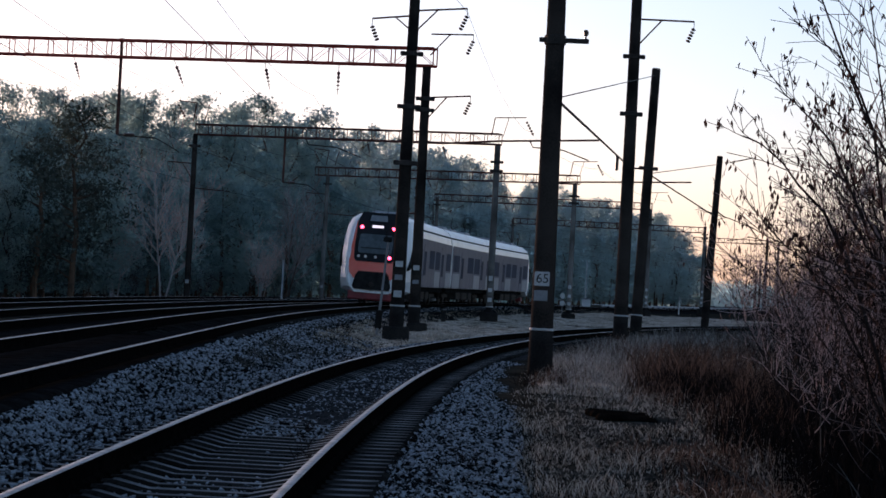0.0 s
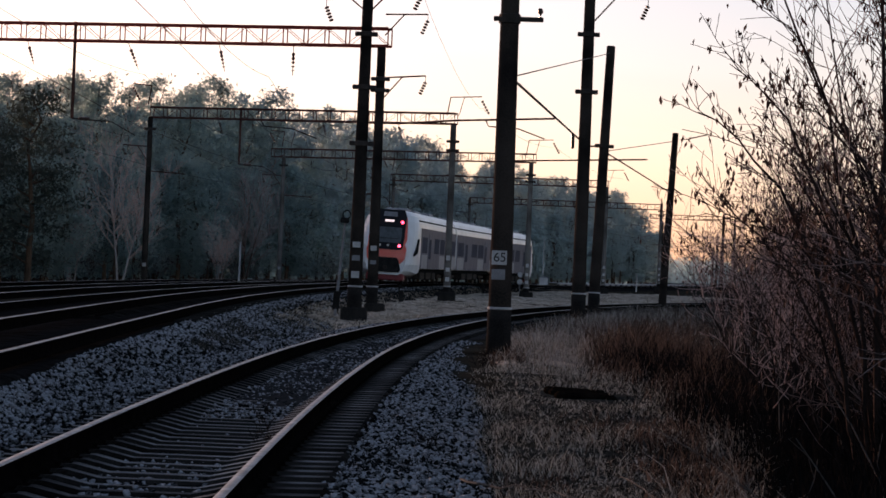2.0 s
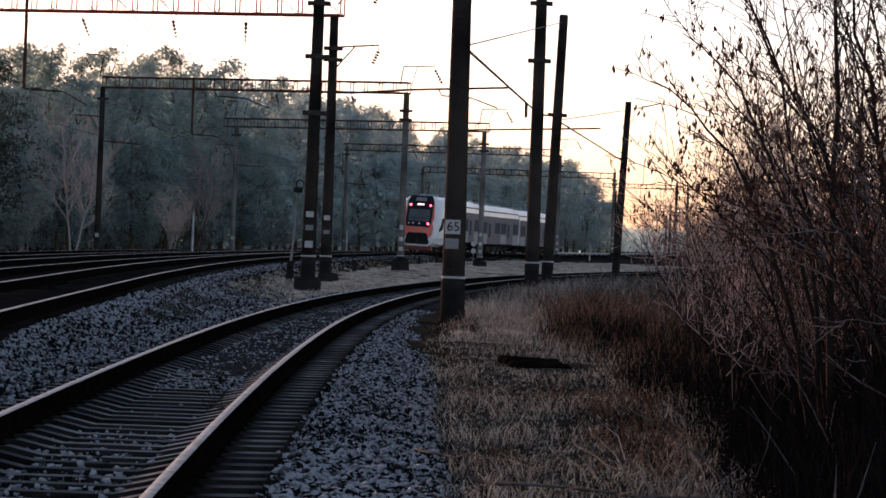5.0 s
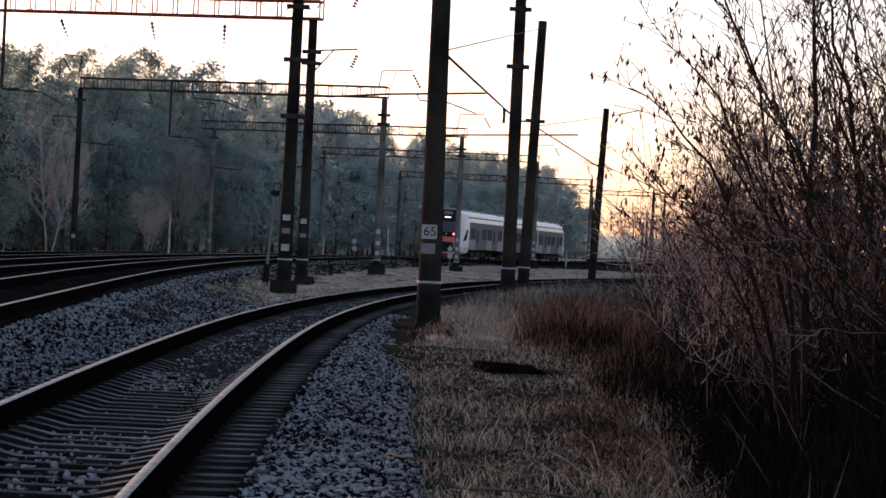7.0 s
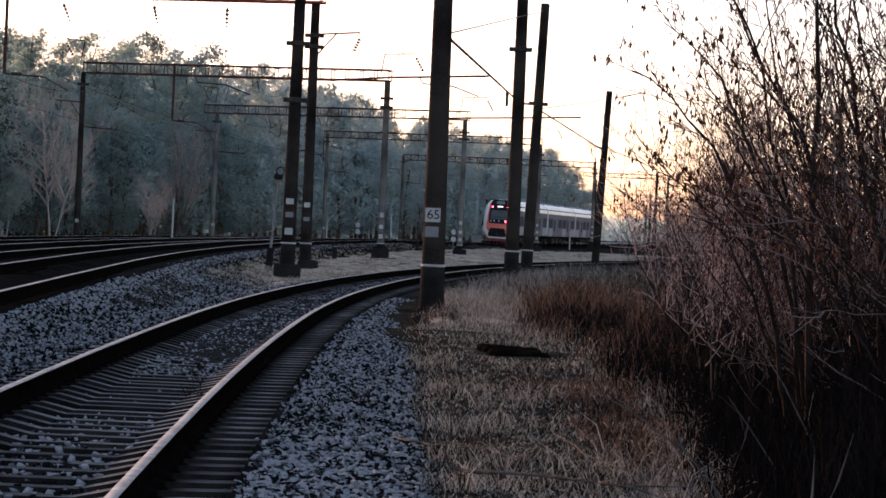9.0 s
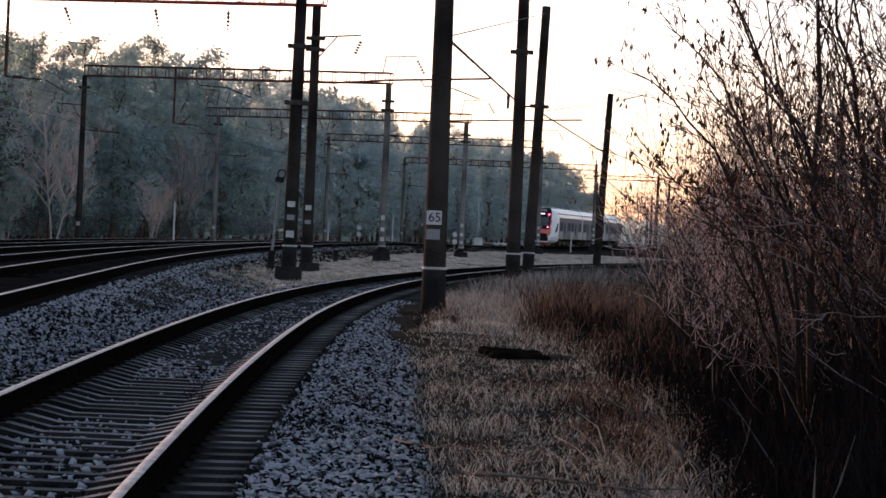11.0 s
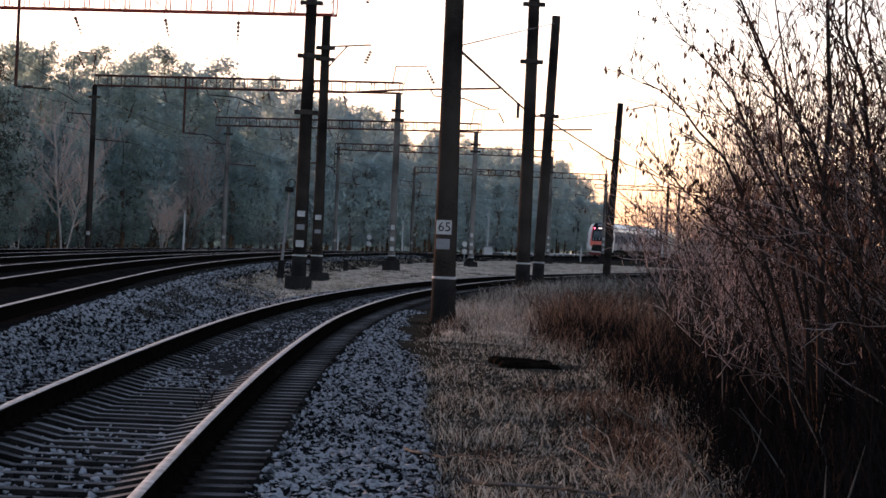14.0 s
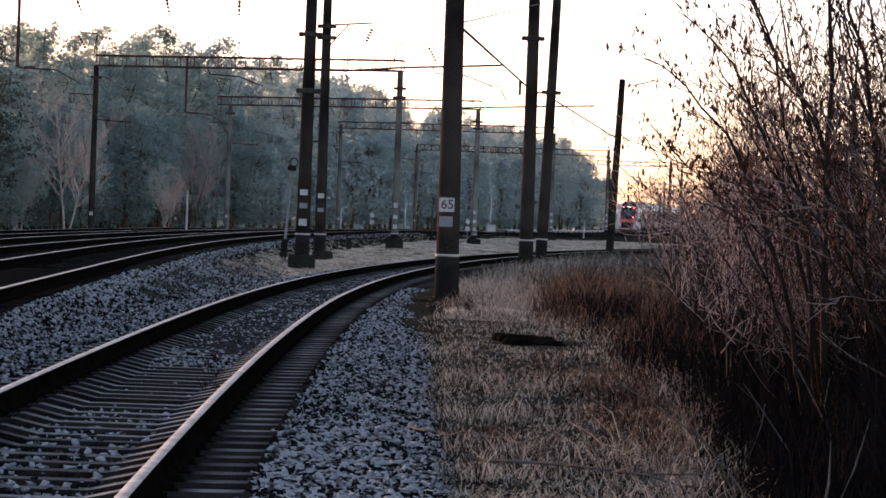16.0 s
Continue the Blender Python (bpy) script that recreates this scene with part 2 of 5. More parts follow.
# ---- mesh helpers ----
class Geo:
    """Gathers vertices and faces of one part."""

    def __init__(self):
        self.v, self.f = [], []

    def add(self, verts, faces):
        k = len(self.v)
        self.v.extend(tuple(p) for p in verts)
        self.f.extend(tuple(i + k for i in q) for q in faces)
        return self

    def box(self, cx, cy, cz, sx, sy, sz, bevel=0.0):
        x, y, z = sx / 2, sy / 2, sz / 2
        if not bevel:
            self.add([(cx + i * x, cy + j * y, cz + k * z) for i in (-1, 1) for j in (-1, 1) for k in (-1, 1)],
                     [(0, 1, 3, 2), (4, 6, 7, 5), (0, 4, 5, 1), (2, 3, 7, 6), (0, 2, 6, 4), (1, 5, 7, 3)])
            return self
        b = min(bevel, x * 0.9, y * 0.9, z * 0.9)
        rings = []
        for zz, ix in ((-z, b), (-z + b, 0), (z - b, 0), (z, b)):
            X, Y = x - ix, y - ix
            c = b * 0.6 if ix == 0 else b * 0.4
            rings.append([(cx + px, cy + py, cz + zz) for px, py in ((-X + c, -Y), (X - c, -Y), (X, -Y + c), (X, Y - c), (X - c, Y), (-X + c, Y), (-X, Y - c), (-X, -Y + c))])
        return self.loft(rings)

    def loft(self, rings, cap=True):
        k, n = len(self.v), len(rings[0])
        for r in rings:
            self.v.extend(tuple(p) for p in r)
        for i in range(len(rings) - 1):
            for j in range(n):
                a, b = k + i * n + j, k + i * n + (j + 1) % n
                self.f.append((a, b, b + n, a + n))
        if cap:
            self.f.append(tuple(range(k + n - 1, k - 1, -1)))
            e = k + (len(rings) - 1) * n
            self.f.append(tuple(range(e, e + n)))
        return self

    def strip(self, rows):
        k, n = len(self.v), len(rows[0])
        for r in rows:
            self.v.extend(tuple(p) for p in r)
        for i in range(len(rows) - 1):
            for j in range(n - 1):
                a = k + i * n + j
                self.f.append((a, a + 1, a + 1 + n, a + n))
        return self

    def tube(self, pts, radii, n=6):
        pts = [Vector(p) for p in pts]
        if not hasattr(radii, "__len__"):
            radii = [radii] * len(pts)
        rings = []
        for i, p in enumerate(pts):
            d = (pts[min(i + 1, len(pts) - 1)] - pts[max(i - 1, 0)]).normalized()
            u = d.cross(Vector((0.31, 0.17, 0.93)) if abs(d.z) < 0.9 else Vector((1, 0.1, 0))).normalized()
            w = d.cross(u)
            rings.append([p + (u * math.cos(2 * math.pi * j / n) + w * math.sin(2 * math.pi * j / n)) * radii[i] for j in range(n)])
        return self.loft(rings)

    def disc_stack(self, x, y, rows, n=16):
        return self.loft([[(x + r * math.cos(2 * math.pi * j / n), y + r * math.sin(2 * math.pi * j / n), z) for j in range(n)] for z, r in rows])

    def mesh(self, name, smooth=False):
        me = bpy.data.meshes.new(name)
        me.from_pydata(self.v, [], self.f)
        if smooth:
            me.polygons.foreach_set("use_smooth", [True] * len(me.polygons))
        me.update()
        return me


def soft_normals(me, centre, mix=0.75):
    """Shade a crown of small flat pieces as one rounded body."""
    n = len(me.vertices)
    co = np.empty(n * 3, np.float32)
    me.vertices.foreach_get("co", co)
    co = co.reshape(-1, 3)
    d = co - np.asarray(centre, np.float32)
    d /= np.maximum(np.linalg.norm(d, axis=1, keepdims=True), 1e-4)
    rs = np.random.RandomState(n % 1000)
    d = d * mix + rs.normal(0, 0.12, (n, 3))
    d /= np.maximum(np.linalg.norm(d, axis=1, keepdims=True), 1e-4)
    me.polygons.foreach_set("use_smooth", [True] * len(me.polygons))
    me.normals_split_custom_set_from_vertices([tuple(q) for q in d])


def part(name, g, material, parent, label="", smooth=False):
    """One mesh object under a thing or a part."""
    me = g.mesh(name, smooth) if isinstance(g, Geo) else g
    if not me.materials:
        me.materials.append(material)
    ob = new(name, me)
    ob.parent = parent
    return tagged(ob, label)


def thing(name, m=None, label="", category="", group="", kind=""):
    ob = new(name)
    ob.empty_display_size = 0.2
    if m is not None:
        ob.matrix_basis = m
    return tagged(ob, label, category, group, kind)


def solid(name, g, material, label="", category="", group="", kind="", smooth=False):
    me = g.mesh(name, smooth)
    me.materials.append(material)
    return tagged(new(name, me), label, category, group, kind)


def bulk(name, verts, faces, material):
    """A large mesh from arrays; faces all with the same number of corners."""
    me = bpy.data.meshes.new(name)
    verts, faces = np.asarray(verts, np.float32), np.asarray(faces, np.int32)
    n, c = faces.shape
    me.vertices.add(len(verts))
    me.vertices.foreach_set("co", verts.ravel())
    me.loops.add(n * c)
    me.loops.foreach_set("vertex_index", faces.ravel())
    me.polygons.add(n)
    me.polygons.foreach_set("loop_start", np.arange(0, n * c, c, dtype=np.int32))
    me.update(calc_edges=True)
    me.materials.append(material)
    return me


# ---- the lie of the land ----
def main_x(y):
    """The nearer main line: nearly straight at first, a curve of about 1030 m, then straight."""
    ease = 0.24 * (max(0, 60 - max(y, 20)) / 24) ** 2
    return -8.9 - ease + (y - 110) ** 2 / 2060 if y < 270 else 3.53 + 0.1553 * (y - 270)


def main_z(y):
    t = min(max((y - 190) / 110, 0), 1)
    return 0.67 - 0.30 * t * t * (3 - 2 * t)


def near_x(y):
    if y < 42:
        return -2.80 + (y - 42) ** 2 / 1900
    return -2.80 + (y - 42) ** 2 / 1000 if y < 150 else 8.864 + 0.216 * (y - 150)


def spread(y):
    """The lines part round a platform further on."""
    t = min(max((y - 215) / 80, 0), 1)
    return t * t * (3 - 2 * t)


NEAR_Z = 0.34
TRACKS = (("near", near_x, lambda y: NEAR_Z), ("main", main_x, main_z),
          ("middle", lambda y: main_x(y) - 4.4 - 3.0 * spread(y), lambda y: main_z(y) - 0.12),
          ("far", lambda y: main_x(y) - 9.6 - 2.6 * spread(y), lambda y: main_z(y) - 0.22))


def bump_noise(x, y, s):
    return noise.noise(Vector((x * s, y * s, 3.7)))


def ground_z(x, y):
    z = 0.05 * bump_noise(x, y, 0.35) + 0.03 * bump_noise(x, y, 1.3)
    o = x - main_x(y)
    t = min(max((min(3.4, max(1.5, near_x(y) - 2.2 - main_x(y))) - o) / 1.2, 0), 1) * min(max((o + 16) / 4, 0), 1)
    z += t * (main_z(y) - 0.38)
    if x - near_x(y) > 1.5:
        z += 0.14 * min(max((y - 30) / 20, 0), 1)
    return z


# ---- ground, beds and tracks ----
def ground():
    xs = [-3000, -900, -300, -120, -70, -45] + [-40 + 0.8 * i for i in range(45)] + [-4 + 0.35 * i for i in range(40)] + [10.5 + 1.5 * i for i in range(16)] + [40, 60, 100, 200, 500, 1200, 3000]
    ys = [-2500, -600, -150, -40, -10, 0, 6, 10] + [12 + 0.7 * i for i in range(100)] + [82.5 + 2.5 * i for i in range(60)] + [240 + 10 * i for i in range(30)] + [600, 800, 1200, 2000, 4000]
    g = Geo().strip([[(x, y, ground_z(x, y) if -60 < x < 60 and 0 <= y <= 600 else 0.0) for x in xs] for y in ys])
    solid("ground", g, M["ground"], "frosted winter ground with dead grass and bare soil", "ground", kind="structure", smooth=True)


def bed(name, fx, profile, y0, y1, step, material, label):
    rows = []
    y = y0
    while y <= y1:
        c = fx(y)
        rows.append([(c + o, y, z + 0.02 * bump_noise(o + c, y, 2.0)) for o, z in profile(y)])
        y += step
    return solid(name, Geo().strip(rows), material, label, "ballast", kind="structure")


RAIL = [(-0.065, -0.18), (-0.065, -0.165), (-0.012, -0.14), (-0.012, -0.045), (-0.036, -0.03), (-0.036, -0.008),
        (-0.028, 0.0), (0.028, 0.0), (0.036, -0.008), (0.036, -0.03), (0.012, -0.045), (0.012, -0.14), (0.065, -0.165), (0.065, -0.18)]


def rail(fx, fz, side, y0, y1, parent, cant=0.0):
    web, head = Geo(), Geo()
    rw, rh = [], []
    y = y0
    while y <= y1 + 0.01:
        c = fx(y) + side * 0.795
        z = fz(y) + (cant if side < 0 else 0.0)
        rw.append([(c + o, y, z + h - 0.001) for o, h in RAIL])
        rh.append([(c + o, y, z + h) for o, h in ((-0.036, -0.012), (-0.030, 0.0), (0.0, 0.0015), (0.030, 0.0), (0.036, -0.012))])
        y += 1.0 if y < 150 else 4.0
    web.loft(rw)
    head.strip(rh)
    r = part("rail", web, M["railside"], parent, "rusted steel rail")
    # oily dirt, with the shade beside the rail put into its colour
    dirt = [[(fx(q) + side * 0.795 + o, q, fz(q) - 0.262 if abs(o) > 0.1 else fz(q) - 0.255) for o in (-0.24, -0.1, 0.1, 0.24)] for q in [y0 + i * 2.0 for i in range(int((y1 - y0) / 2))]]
    part("dirt_strip", Geo().strip(dirt), M["oil_shade"], parent, "oily rust dirt and painted shade along the rail")
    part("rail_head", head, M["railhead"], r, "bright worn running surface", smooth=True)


def sleeper_mesh():
    rows = []
    for x, z, hw in ((-1.35, 0.0, 0.13), (-1.30, 0.025, 0.13), (-0.95, 0.02, 0.125), (-0.62, 0.01, 0.125), (-0.38, -0.045, 0.115), (0.38, -0.045, 0.115), (0.62, 0.01, 0.125), (0.95, 0.02, 0.125), (1.30, 0.025, 0.13), (1.35, 0.0, 0.13)):
        rows.append([(x, -hw - 0.02, -0.18), (x, -hw, z - 0.025), (x, -hw + 0.03, z), (x, hw - 0.03, z), (x, hw, z - 0.025), (x, hw + 0.02, -0.18)])
    return Geo().loft(rows)


def fastening_mesh():
    g = Geo()
    for s in (-1, 1):
        for d in (-1, 1):
            x = s * 0.795 + d * 0.10
            g.box(x, 0, 0.005, 0.07, 0.11, 0.035)
            g.box(x, 0, 0.03, 0.03, 0.04, 0.05)
    return g


def track(name, fx, fz, y0, y1, sleepers, label, cant=0.0):
    t = thing(name, label=label, category="railway track", kind="structure")
    for side in (-1, 1):
        rail(fx, fz, side, y0, y1, t, cant)
    y = y0 if name == "near_track" else 56.0
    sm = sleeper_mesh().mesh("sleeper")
    sm.materials.append(M["sleeper" if name == "near_track" else "darksleeper"])
    sm.materials.append(M["darksleeper"])  # flanks: grime, plus the shade between sleepers as darker colour
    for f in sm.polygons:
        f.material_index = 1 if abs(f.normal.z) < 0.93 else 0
    fm = fastening_mesh().mesh("fastening")
    fm.materials.append(M["railside"])
    rnd = random.Random(5)
    while sleepers and y < sleepers:
        a = math.degrees(math.atan((fx(y + 0.5) - fx(y - 0.5))))
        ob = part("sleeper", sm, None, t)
        ob.matrix_basis = pose(fx(y), y, fz(y) - 0.185 + rnd.uniform(-0.003, 0.003), rnd.uniform(-0.5, 0.5), 0, -a + rnd.uniform(-0.5, 0.5))
        if y < 60:
            part("fastening", fm, None, ob)
        y += 0.55
    return t


def near_profile(y):
    c = 0.03 + 0.085 * min(max((y - 28) / 4, 0), 1)
    return [(-4.8, -0.12), (-2.95, -0.12), (-2.3, -0.04), (-2.02, 0.12), (-1.8, 0.165), (-1.6, 0.17), (-1.4, 0.16), (-1.3, 0.11), (-1.0, 0.04), (-0.55, 0.03), (-0.38, c), (0.38, c),
            (0.55, 0.03), (1.0, 0.04), (1.3, 0.11), (1.45, 0.15), (1.75, 0.13), (2.4, 0.03), (2.7, -0.08)]


def main_profile(y):
    r = main_z(y)
    toe = min(3.4, max(1.5, near_x(y) - 2.0 - main_x(y)))
    return [(-16.0, r - 0.8), (-14.0, r - 0.42), (-9.6, r - 0.44), (-7.2, r - 0.40), (-4.4, r - 0.36), (-2.2, r - 0.28), (-0.7, r - 0.22), (0.7, r - 0.22),
            (1.0, r - 0.20), (min(1.45, toe - 0.4), r - 0.22), (toe, 0.06), (toe + 0.5, -0.08)]


def profile_z(profile, y, o):
    pts = profile(y)
    return float(np.interp(o, [p[0] for p in pts], [p[1] for p in pts]))


ground()
bed("near_ballast", near_x, near_profile, 6, 200, 0.8, M["ballast"], "grey crushed stone bed under the near track")
bed("main_ballast", main_x, main_profile, 22, 700, 2.0, M["far_ballast"], "brown-grey stone bed under the main lines")
track("near_track", near_x, lambda y: NEAR_Z, 8, 200, 110, "single curved track with worn rails on concrete sleepers")
for name, fx, fz in TRACKS[1:]:
    track(name + "_track", fx, fz, 23, 700, 150 if name == "main" else 0, "main line track with shiny rails on a raised bed", 0.05)


# ---- masts ----
def ring_mast(m, height, r0, r1, label, foot=1.2, collars=(), bands=(), name="mast", skin="concrete"):
    t = thing(name, m, label, "mast", "masts along the line")
    g = Geo().disc_stack(0, 0, [(-0.4, r0)] + [(height * i / 10, r0 + (r1 - r0) * i / 10) for i in range(11)] + [(height + 0.03, r1 * 0.8)], 20)
    part("shaft", g, M[skin], t, smooth=True)
    rad = lambda z: r0 + (r1 - r0) * z / height
    if foot:
        part("foot", Geo().disc_stack(0, 0, [(-0.3, r0 + 0.012), (foot, rad(foot) + 0.012), (foot + 0.01, rad(foot))], 20), M["tar"], t, "black tarred foot", smooth=True)
        part("band", Geo().disc_stack(0, 0, [(foot + 0.02, rad(foot) + 0.008), (foot + 0.03, rad(foot) + 0.018), (foot + 0.06, rad(foot) + 0.018), (foot + 0.07, rad(foot) + 0.008)], 20), M["white"], t, "thin white painted ring")
    for z in collars:
        g = Geo().disc_stack(0, 0, [(z - 0.08, rad(z)), (z - 0.06, rad(z) + 0.04), (z + 0.06, rad(z) + 0.04), (z + 0.08, rad(z))], 14)
        for s in (-1, 1):
            g.box(s * (rad(z) + 0.10), 0, z, 0.16, 0.10, 0.14, 0.02)
        part("collar", g, M["darksteel"], t, "bolted steel clamp")
    for z, h, k in bands:
        g = Geo().box(0, -rad(z) - 0.012, z, 2 * rad(z) * 0.58, 0.02, h, 0.004)
        part("plate", g, M[k], t, "painted plate")
    return t, rad


def bracket(t, z, x0, length, rise=0.1, strut=0.6, hang=0.0, y=0.0, r=0.03):
    """A horizontal arm with a stay and an insulator string at its tip."""
    s = 1 if length > 0 else -1
    g = Geo().tube([(x0, y, z), (x0 + length, y, z + rise)], r, 6)
    b = part("bracket", g, M["steel"], t, "rust-red bracket arm")
    if strut:
        part("stay", Geo().tube([(x0, y, z - abs(strut)), (x0 + length * 0.45, y, z + rise * 0.45)], r * 0.8, 6), M["steel"], b)
    if hang:
        tip = Vector((x0 + length, y, z + rise))
        g = Geo().tube([tip, tip - Vector((0, 0, 0.25))], 0.012, 5)
        p = tip - Vector((0, 0, 0.22))
        d = Vector((-s * 0.25, 0, -0.6)).normalized()
        n = 5
        for i in range(n):
            a, c = p + d * hang * i / n, p + d * hang * (i + 0.75) / n
            g.tube([a, a + (c - a) * 0.35, c], [0.03, 0.085, 0.05], 8)
        part("insulator", g, M["insul"], b, "ribbed porcelain insulator string")
    return b


def truss(x0, x1, y, z0, z1, label, skew=0.0, depth=0.45, bay=0.78, paint="steel"):
    """A lattice cross-beam that starts at its right-hand mast; skew: how far back it runs for each metre to the left."""
    t = thing("portal_beam", pose(x1, y, 0, 0, 0, -math.degrees(math.atan(skew))), label, "portal beam", "portal beams over the tracks")
    x0, x1 = x0 - x1, 0.0
    for zz in (z0, z1):
        for yy in (-depth / 2, depth / 2):
            part("chord", Geo().box((x0 + x1) / 2, yy, zz, x1 - x0, 0.085, 0.085, 0.008), M[paint], t)
    n = max(1, round((x1 - x0) / bay))
    for i in range(n + 1):
        x = x0 + (x1 - x0) * i / n
        g = Geo()
        for yy in (-depth / 2, depth / 2):
            g.tube([(x, yy, z0), (x, yy, z1)], 0.024, 4)
        part("upright", g, M[paint], t)
        if i < n:
            xb = x0 + (x1 - x0) * (i + 1) / n
            g = Geo()
            a, b = (z0, z1) if i % 2 else (z1, z0)
            for yy in (-depth / 2, depth / 2):
                g.tube([(x, yy, a), (xb, yy, b)], 0.012, 4)
            part("brace", g, M[paint], t)
    return t


def drop_post(t, x, y, z0, z1, arm):
    """A post hanging from a beam, with the arm that steadies the wire."""
    p = part("drop_post", Geo().box(x, y, (z0 + z1) / 2, 0.09, 0.09, z0 - z1), M["steel"], t)
    s = 1 if arm > 0 else -1
    part("arm", Geo().tube([(x, y, z1), (x + arm * 0.75, y, z1 - 0.08)], 0.028, 6).tube([(x + arm * 0.55, y, z1 - 0.05), (x + arm * 0.8, y, z1 - 0.1), (x + arm * 1.25, y, z1 - 0.55)], 0.018, 5), M["darksteel"], p)
    part("insulator", Geo().tube([(x + s * 0.25, y, z1), (x + s * 0.3, y, z1), (x + s * 0.65, y, z1), (x + s * 0.7, y, z1)], [0.03, 0.07, 0.07, 0.03], 8), M["insul"], p)


def high_frame(t, x, z, w, h, y=0.0):
    """A small frame above a mast's head that carries the feeder."""
    g = Geo().tube([(x - 0.35, y, z), (x - 0.2, y, z + h)], 0.03, 5).tube([(x + 0.25, y, z), (x + 0.5, y, z + h)], 0.02, 5).tube([(x - 0.2, y, z + h), (x + w, y, z + h + 0.08)], 0.03, 5)
    f = part("feeder_frame", g, M["steel"], t)
    g = Geo()
    for i in range(5):
        a = Vector((x + w + 0.08 * i, y, z + h - 0.12 - 0.14 * i))
        g.tube([a, a + Vector((0.03, 0, -0.04)), a + Vector((0.07, 0, -0.11))], [0.03, 0.085, 0.04], 8)
    part("insulator", g, M["insul"], f, "ribbed porcelain insulator string")


def strain_insulator(t, x, z, dx, dz, y=0.0):
    """A short string of porcelain discs hanging under a beam."""
    a, b = Vector((x, y, z)), Vector((x + dx, y, z + dz))
    g = Geo().tube([a, b], 0.014, 5)
    for i in range(5):
        p = a.lerp(b, 0.25 + 0.14 * i)
        g.tube([p, p.lerp(b, 0.05), p.lerp(b, 0.18)], [0.03, 0.075, 0.03], 8)
    part("insulator", g, M["insul"], t, "ribbed porcelain insulator string")


def small_text(txt, size, m, parent, material):
    c = bpy.data.curves.new("digits", "FONT")
    c.body, c.size, c.extrude, c.align_x, c.align_y = txt, size, 0.003, "CENTER", "CENTER"
    ob = bpy.data.objects.new("digits", c)
    scene.collection.objects.link(ob)
    me = bpy.data.meshes.new_from_object(ob.evaluated_get(bpy.context.evaluated_depsgraph_get()))
    bpy.data.objects.remove(ob)
    me.materials.clear()
    me.materials.append(material)
    d = new("digits", me)
    d.parent, d.matrix_basis = parent, m
    return d


